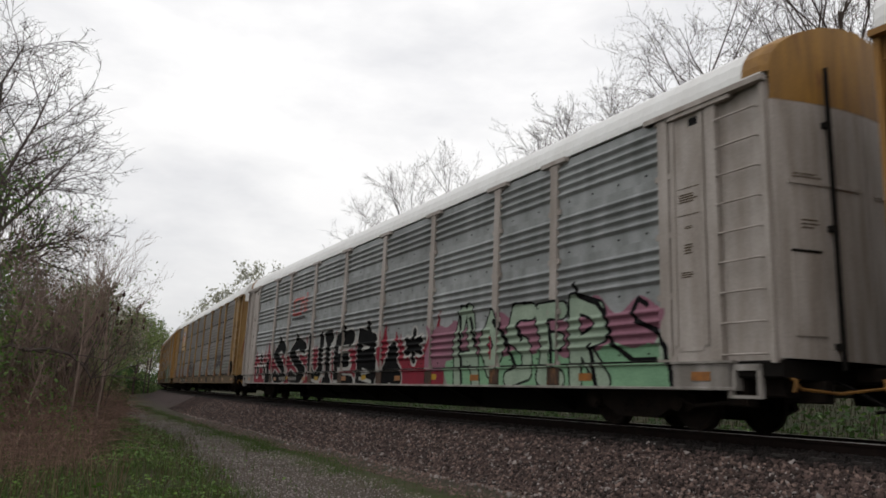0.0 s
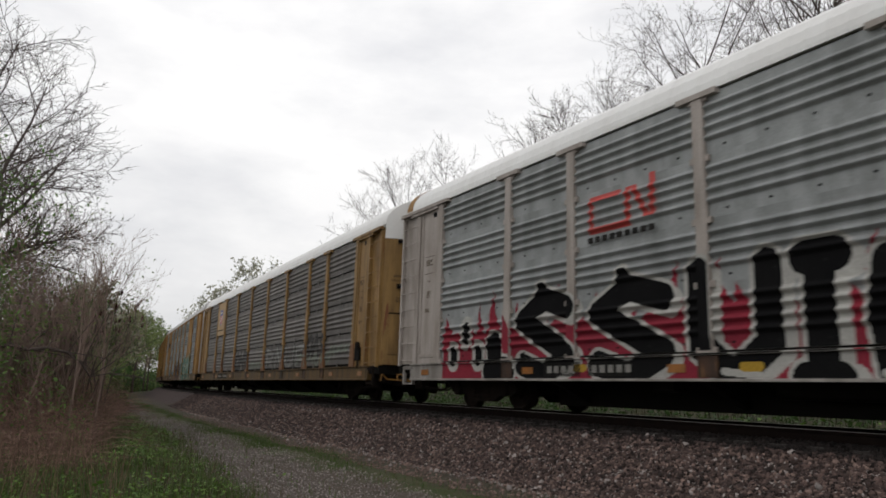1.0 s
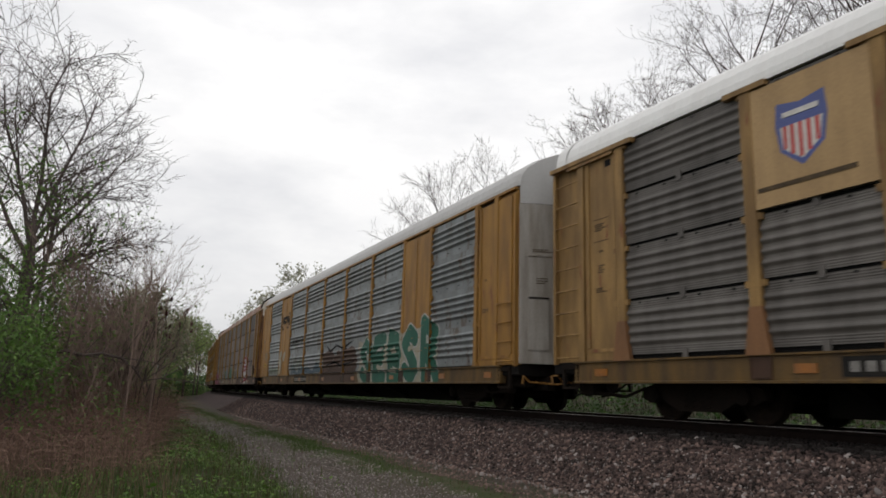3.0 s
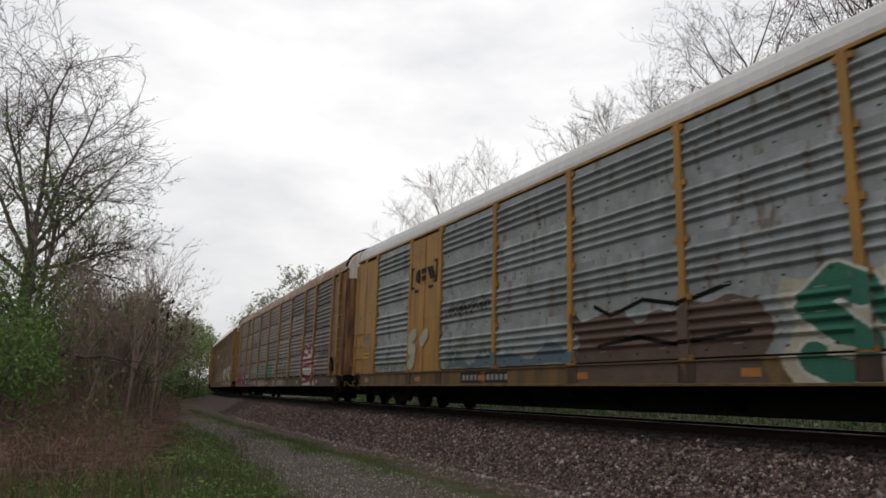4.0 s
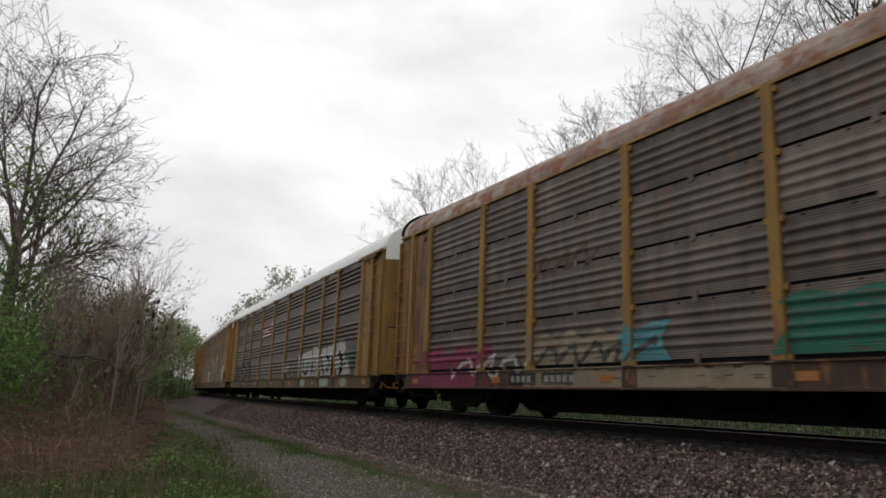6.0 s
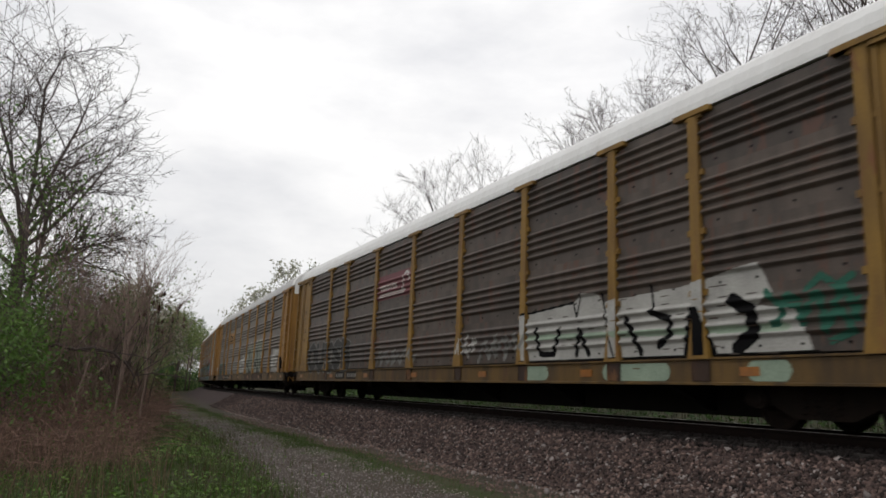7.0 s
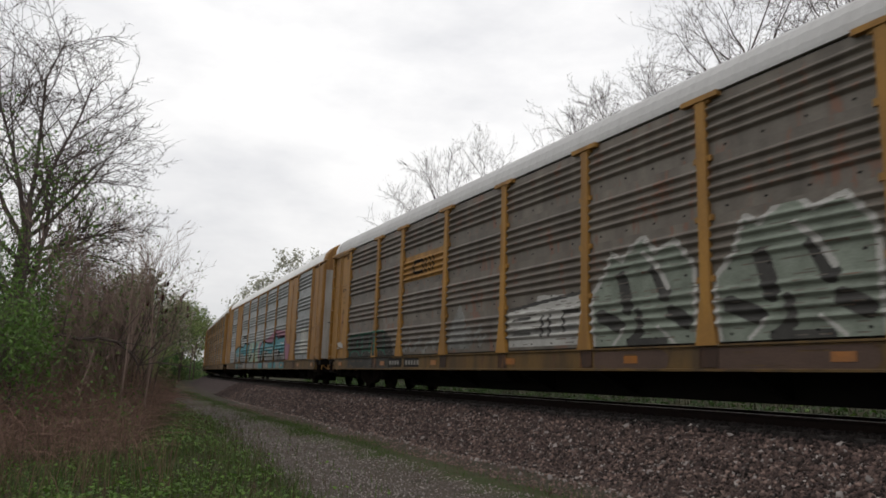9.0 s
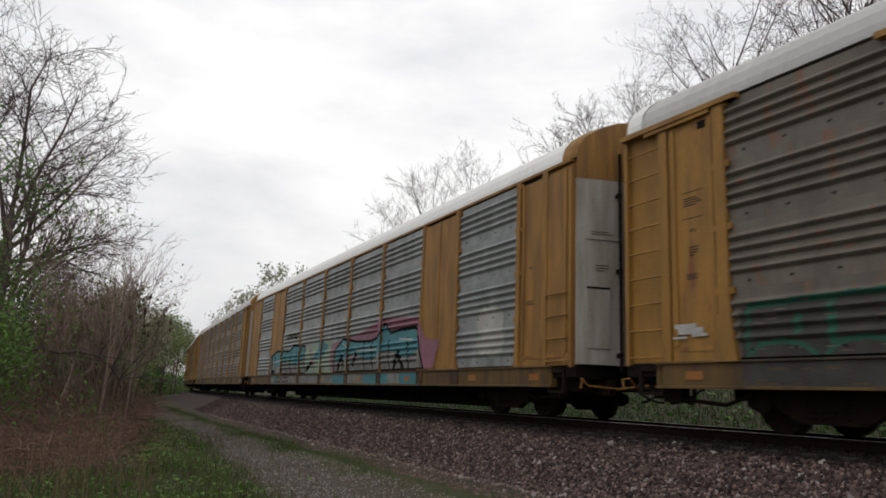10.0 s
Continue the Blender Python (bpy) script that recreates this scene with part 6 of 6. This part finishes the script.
def verge_stuff():
    rng = random.Random(21)
    # brambles
    s = Shape()
    for i in range(13000):
        u = 13.5 + 42 * rng.random() ** 1.25
        right = 1.3 + (u - 16) * 0.115 if u < 39 else 3.9
        dd = rng.uniform(-3.5, min(right, 3.9))
        lump = 0.5 + 0.75 * noise.noise((u * 0.28, dd * 0.5, 9.0))
        if u < 19 and rng.random() > (u - 13) / 7 + 0.4 * lump:
            continue
        edge = min(1.0, (right - dd) / 1.6) * min(1.0, max(0.1, (u - 14) / 8)) * (0.55 + 0.6 * lump)
        x, y, h = line(u, dd)
        z = ground_z(u, dd)
        tall = rng.uniform(0.4, 2.4) * (0.3 + 0.7 * edge)
        a = rng.uniform(0, 6.28)
        reach = rng.uniform(0.3, 1.7)
        pts = []
        for k in range(6):
            t = k / 5
            pts.append((x + math.cos(a) * reach * t * t + rng.gauss(0, 0.04), y + math.sin(a) * reach * t * t + rng.gauss(0, 0.04),
                        z + tall * math.sin(t * rng.uniform(1.7, 2.4))))
        s.tube(pts, [0.006, 0.0055, 0.005, 0.004, 0.003, 0.0015], 3)
    tagged(part("brambles", s, BRAMBLE), "tangle of reddish brown bare bramble stems", "brambles", kind="stuff")
    # young leaves among the stems
    sh = Shape()
    for i in range(15000):
        u = 16 + 30 * rng.random() ** 1.1
        right = 1.2 + (u - 16) * 0.1
        dd = rng.uniform(-3.5, right)
        tuft = noise.noise((u * 0.4, dd * 0.6, 12.0))
        if tuft < -0.05:
            continue
        x, y, h = line(u, dd)
        c = Vector((x, y, ground_z(u, dd) + rng.uniform(0.2, 1.4 + 3.0 * tuft) * min(1.0, (right - dd) / 1.5 + 0.3)))
        a = Vector((rng.gauss(0, 1), rng.gauss(0, 1), rng.gauss(0, 0.7))).normalized()
        b = a.cross(Vector((rng.gauss(0, 1), rng.gauss(0, 1), rng.gauss(0, 1)))).normalized()
        w = rng.uniform(0.02, 0.05)
        sh.face([c - a * w, c + b * w * 0.5, c + a * w, c - b * w * 0.5])
    tagged(part("thicket_leaves", sh, FRESH_LEAF), "fresh small green leaves among the bramble stems", "leaves", kind="stuff")
    # dry stalks
    s = Shape()
    for i in range(2600):
        u = 9.5 + 38 * rng.random() ** 1.2
        dd = rng.uniform(-4, 1.4 + (u - 11) * 0.08)
        x, y, h = line(u, dd)
        z = ground_z(u, dd)
        t = rng.uniform(0.3, 1.1)
        lx, ly = rng.gauss(0, 0.2), rng.gauss(0, 0.2)
        s.tube([(x, y, z), (x + lx * 0.4, y + ly * 0.4, z + t * 0.6), (x + lx, y + ly, z + t)], [0.005, 0.004, 0.002], 3)
    tagged(part("dry_stalks", s, DRY_STEM), "dry tan weed stalks", "dry weeds", kind="stuff")

    def blades(name, mt, label, count, place, tall, wide):
        sh = Shape()
        for _ in range(count):
            u, dd = place()
            x, y, h = line(u, dd)
            z = ground_z(u, dd)
            a = rng.uniform(0, 6.28)
            ca, sa = math.cos(a), math.sin(a)
            hgt, w = tall * rng.uniform(0.4, 1.3) * (1.0 + 0.9 * noise.noise((u * 0.8, dd * 0.9, 4.0))), wide * rng.uniform(0.7, 1.3)
            b = rng.uniform(0.1, 0.7) * hgt
            n = len(sh.v)
            sh.v += [(x - sa * w, y + ca * w, z - 0.01), (x + sa * w, y - ca * w, z - 0.01),
                     (x + ca * b * 0.35 + sa * w * 0.7, y + sa * b * 0.35 - ca * w * 0.7, z + hgt * 0.6),
                     (x + ca * b * 0.35 - sa * w * 0.7, y + sa * b * 0.35 + ca * w * 0.7, z + hgt * 0.6), (x + ca * b, y + sa * b, z + hgt)]
            sh.f += [(n, n + 1, n + 2, n + 3), (n + 3, n + 2, n + 4)]
            sh.m += [0, 0]
        tagged(part(name, sh, mt), label, "grass", kind="stuff")

    def near_verge():
        u = 4 + 32 * rng.random() ** 1.5
        return u, rng.uniform(-3.0, 2.5 + min(1.3, (u - 6) * 0.09)) + (rng.gauss(0, 0.15) if rng.random() < 0.8 else rng.gauss(0.4, 0.6))

    def strip():
        u = 6 + 50 * rng.random() ** 1.4
        return (u if u > 13 or rng.random() < 0.3 else u + 12), 5.6 + rng.gauss(0, 0.26) + 0.2 * math.sin(u * 0.9)

    def far_bank():
        return rng.uniform(-25, 60), rng.uniform(12.6, 24)

    blades("verge_grass", GRASS, "green spring grass on the verge", 46000, near_verge, 0.16, 0.006)
    blades("dry_verge_grass", VERGE_STRAW, "dead brown grass among the green on the verge", 9000, near_verge, 0.28, 0.004)
    blades("path_straw", VERGE_STRAW, "flattened dead grass and sprouts on the gravel path", 7000, lambda: (5 + 40 * rng.random() ** 1.5, rng.uniform(2.6, 6.7)), 0.06, 0.004)
    blades("path_grass", GRASS, "low grass strip between the wheel ruts", 9000, strip, 0.07, 0.005)
    blades("bank_grass", DRY_GRASS, "dull dry grass and weeds beyond the track", 26000, far_bank, 0.3, 0.012)
    # broad leaves
    sh = Shape()
    for _ in range(46000):
        u, dd = near_verge()
        x, y, h = line(u, dd)
        if noise.noise((u * 0.45, dd * 0.7, 1.0)) < -0.12:
            continue
        clump = max(0.0, noise.noise((u * 1.1, dd * 1.3, 7.0)))
        z = ground_z(u, dd) + rng.uniform(0.02, 0.14 + 0.5 * clump)
        a, t = rng.uniform(0, 6.28), rng.uniform(-0.5, 0.5)
        w = rng.uniform(0.012, 0.034) * (1 + 0.6 * clump)
        ca, sa = math.cos(a) * w, math.sin(a) * w
        sh.face([(x - ca, y - sa, z), (x + sa * 0.6, y - ca * 0.6, z + t * w), (x + ca, y + sa, z + 0.3 * w), (x - sa * 0.6, y + ca * 0.6, z - t * w)])
    for _ in range(2500):
        u, dd = rng.uniform(-20, 50), rng.uniform(12.8, 21)
        if noise.noise((u * 0.3, dd * 0.3, 5.0)) < 0.0:
            continue
        x, y, h = line(u, dd)
        z = ground_z(u, dd) + rng.uniform(0.05, 0.5)
        a, w = rng.uniform(0, 6.28), rng.uniform(0.04, 0.09)
        ca, sa = math.cos(a) * w, math.sin(a) * w
        sh.face([(x - ca, y - sa, z), (x + sa * 0.6, y - ca * 0.6, z + w * 0.4), (x + ca, y + sa, z + 0.5 * w), (x - sa * 0.6, y + ca * 0.6, z - w * 0.3)])
    tagged(part("weeds", sh, WEED), "bright green broad-leaved weeds", "weeds", kind="stuff")


verge_stuff()


def undergrowth():
    """Low leafy and twiggy growth that closes the woods along the line."""
    rng = random.Random(33)
    for name, mt, label, count, size in (("undergrowth", DARK_LEAF, "dim green undergrowth along the woods", 24000, 0.2),
                                         ("spring_brush", SPRING_LEAF, "yellow-green leafing brush along the woods", 12000, 0.16),
                                         ("brown_brush", DRY_STEM, "dull brown leafless brush", 9000, 0.22)):
        s = Shape()
        for _ in range(count):
            u = 44 + 150 * rng.random()
            top = 3.6 + min(3.0, (u - 44) * 0.05)
            dd = 4.2 - abs(rng.gauss(0, 5.0 if rng.random() < 0.5 else 1.2)) if u < 135 or rng.random() < 0.5 else rng.uniform(3.0, 20.0)
            if u < 150 and dd > 4.2:
                continue
            x, y, h = line(u, dd)
            c = Vector((x, y, ground_z(u, dd) + top * rng.random() ** 1.5 * (0.6 + 0.4 * noise.noise((u * 0.2, dd * 0.2, 2.0)))))
            a = Vector((rng.gauss(0, 1), rng.gauss(0, 1), rng.gauss(0, 1))).normalized()
            b = a.cross(Vector((rng.gauss(0, 1), rng.gauss(0, 1), rng.gauss(0, 1)))).normalized()
            w, k = size * rng.uniform(0.6, 1.6), 0.06 if name == "brown_brush" else 0.5
            s.face([c - a * w, c + b * w * k, c + a * w, c - b * w * k])
        tagged(part(name, s, mt), label, "undergrowth", kind="stuff")


undergrowth()


def bank_brush():
    """Dark leafy brush at the foot of the trees beyond the track."""
    rng = random.Random(35)
    s = Shape()
    for _ in range(16000):
        u, dd = rng.uniform(-25, 62), 14.2 + abs(rng.gauss(0, 3.5))
        tuft = noise.noise((u * 0.35, dd * 0.4, 6.0))
        if tuft < -0.15:
            continue
        x, y, h = line(u, dd)
        c = Vector((x, y, ground_z(u, dd) + (0.35 + 1.1 * max(0.0, tuft)) * rng.random()))
        a = Vector((rng.gauss(0, 1), rng.gauss(0, 1), rng.gauss(0, 0.6))).normalized()
        b = a.cross(Vector((rng.gauss(0, 1), rng.gauss(0, 1), rng.gauss(0, 1)))).normalized()
        w = rng.uniform(0.04, 0.1)
        s.face([c - a * w, c + b * w * 0.5, c + a * w, c - b * w * 0.5])
    tagged(part("bank_brush", s, DARK_LEAF), "dark green brush at the foot of the trees", "undergrowth", kind="stuff")


bank_brush()


def sumac(u, d, stems, tall, seed):
    """A leafless sumac: bare stems that fork and turn up, each tip with a dark seed head."""
    rng = random.Random(seed)
    x, y, h = line(u, d)
    root = thing("sumac_shrub", "leafless sumac shrub with dark brown seed heads", "shrub", "sumac shrubs")
    root.matrix_basis = pose(x, y, ground_z(u, d), 0, 0, math.degrees(h))
    heads = []
    for i in range(stems):
        s = Shape()
        a = (i + 0.5) / stems * 2 - 1 + rng.gauss(0, 0.1)
        bend = rng.gauss(0, 0.5)
        top = tall * rng.uniform(0.62, 0.85)
        base = [(a * 0.15, 0, 0), (a * 0.5, bend * 0.3, top * 0.45), (a * 1.1, bend * 0.6, top * 0.8), (a * 1.35, bend * 0.7, top)]
        s.tube(base, [0.028, 0.023, 0.017, 0.013], 5)
        for k in range(3):
            q = Vector(base[2]).lerp(Vector(base[3]), k / 2)
            o = Vector((rng.gauss(a * 0.3, 0.3), rng.gauss(0, 0.3), 0.15))
            tip = q + o + Vector((0, 0, rng.uniform(0.3, 0.7)))
            s.tube([q, q + o * 0.8, tip], [0.013, 0.011, 0.008], 4)
            heads.append(tip)
        part("stem", s, BARK, root)
    for p in heads:
        s = Shape()
        lean = Vector((rng.gauss(0, 0.03), rng.gauss(0, 0.03), 0.2))
        s.tube([p, p + lean * 0.25, p + lean * 0.6, p + lean], [0.012, 0.05, 0.042, 0.008], 6)
        part("seed_head", s, SEED, root)


SEED = surface("seed_heads", (0.035, 0.016, 0.014), (0.06, 0.03, 0.022), 0.6, 0.95, 0.0, 8.0, bump=0.6, fine=60, spec=0.1)
sumac(26.0, 1.5, 5, 4.6, 41)
sumac(24.0, 0.8, 4, 4.3, 42)
sumac(29.0, 2.2, 4, 4.3, 43)


def dead_branch():
    u, dd = 20.0, -0.75
    x, y, h = line(u, dd)
    root = thing("fallen_branch", "dead grey branch arching out of the brambles", "branch")
    root.matrix_basis = pose(x, y, ground_z(u, dd), 0, 0, math.degrees(h))
    s = Shape()
    main = [(-1.3, 0, 0.4), (-0.9, 0.05, 1.75), (-0.45, 0, 2.1), (-0.1, 0.04, 2.3), (0.35, -0.1, 2.36), (0.75, 0, 2.28), (1.15, -0.05, 2.34), (1.6, 0, 2.25), (1.95, 0.05, 1.98), (2.15, 0.1, 1.7), (2.55, 0.1, 1.78)]
    s.tube(main, [0.07, 0.064, 0.058, 0.054, 0.05, 0.046, 0.04, 0.035, 0.028, 0.02, 0.01], 7)
    part("limb", s, BARK, root)
    rng = random.Random(5)
    for p in main[2:]:
        for _ in range(3):
            s = Shape()
            q = Vector(p)
            d = Vector((rng.gauss(0.4, 0.6), rng.gauss(0, 0.4), rng.gauss(0.1, 0.7)))
            s.tube([q, q + d * 0.4 + Vector((0, 0, 0.05)), q + d * 0.9], [0.016, 0.011, 0.005], 4)
            part("twig", s, BARK, root)


dead_branch()


# ---- loose stones ----
def stones():
    rng = np.random.RandomState(3)
    octa = np.array([(1, 0, 0), (-1, 0, 0), (0, 1, 0), (0, -1, 0), (0, 0, 1), (0, 0, -1), (0.6, 0.6, 0.5), (-0.6, 0.55, -0.5)], dtype=float)
    tri = np.array([(0, 6, 4), (6, 2, 4), (2, 1, 4), (1, 3, 4), (3, 0, 4), (6, 0, 2), (0, 5, 2), (2, 7, 1), (2, 5, 7), (7, 5, 1), (1, 5, 3), (3, 5, 0)])

    def heap(name, mt, label, count, d0, d1, u0, u1, size, power):
        vs, fs = np.empty((count * 8, 3), dtype=np.float32), np.empty((count * 12, 3), dtype=np.int32)
        for i in range(count):
            u = u0 + (u1 - u0) * rng.rand() ** power
            d = d0 + (d1 - d0) * rng.rand()
            x, y, h = line(u, d)
            z = ground_z(u, d)
            sc = size * (0.5 + rng.rand() * 0.9) * (0.7 + 0.6 * rng.rand(3))
            q, _ = np.linalg.qr(rng.randn(3, 3))
            v = (octa * (0.75 + 0.45 * rng.rand(8, 1))) * sc
            vs[i * 8:i * 8 + 8] = v @ q + (x, y, z + size * 0.25)
            fs[i * 12:i * 12 + 12] = tri + i * 8
        me = bpy.data.meshes.new(name)
        me.vertices.add(len(vs))
        me.vertices.foreach_set("co", vs.ravel())
        me.loops.add(len(fs) * 3)
        me.loops.foreach_set("vertex_index", fs.ravel())
        me.polygons.add(len(fs))
        me.polygons.foreach_set("loop_start", np.arange(0, len(fs) * 3, 3, dtype=np.int32))
        me.materials.append(mt)
        me.update(calc_edges=True)
        me.validate()
        tagged(new(name, me), label, "stones", kind="stuff")

    heap("ballast", STONE, "reddish grey crushed stone ballast", 44000, 6.7, 8.2, 2.5, 48, 0.03, 1.7)
    heap("oily_ballast", SHADED_OILY_STONE, "stones along the rail, darkened for oil and painted train shade", 15000, 8.12, 8.78, 2.5, 48, 0.03, 1.6)
    heap("warm_ballast", WARM_STONE, "lighter pinkish stones in the ballast", 8000, 6.6, 8.1, 2.5, 42, 0.031, 1.6)
    heap("pale_ballast", PALE_STONE, "scattered pale stones in the ballast", 6500, 6.55, 8.0, 3, 40, 0.023, 1.6)
    heap("shoulder_stones", WARM_STONE, "stray stones on the dirt beside the ballast", 3500, 5.9, 6.7, 3, 36, 0.022, 1.5)
    heap("large_stones", PALE_STONE, "a few larger pale stones on the ballast", 150, 6.3, 8.3, 3, 24, 0.042, 1.3)
    heap("gravel", PALE_STONE, "fine grey gravel of the path", 13000, 2.9, 5.5, 4.5, 34, 0.014, 1.7)


stones()


# ---- what moves ----
def motions():
    for k, car in enumerate(CARS):
        rows = []
        for i in range(41):
            t = i * 0.25
            u = FIRST + COUPLED * (k - 1) - SPEED * t
            ax, ay, _ = line(u - 10.5, TRACK)
            bx, by, _ = line(u + 10.5, TRACK)
            rows.append((t, pose((ax + bx) / 2, (ay + by) / 2, 0, 0, 0, math.degrees(math.atan2(-(bx - ax), by - ay)))))
        walk(car, rows)
    turn = math.degrees(SPEED / 0.376 / FPS)
    for ob, yy in WHEELS:
        walk(ob, [(i / FPS, pose(0, yy, 0.378, (i * turn) % 360.0)) for i in range(301)])


motions()
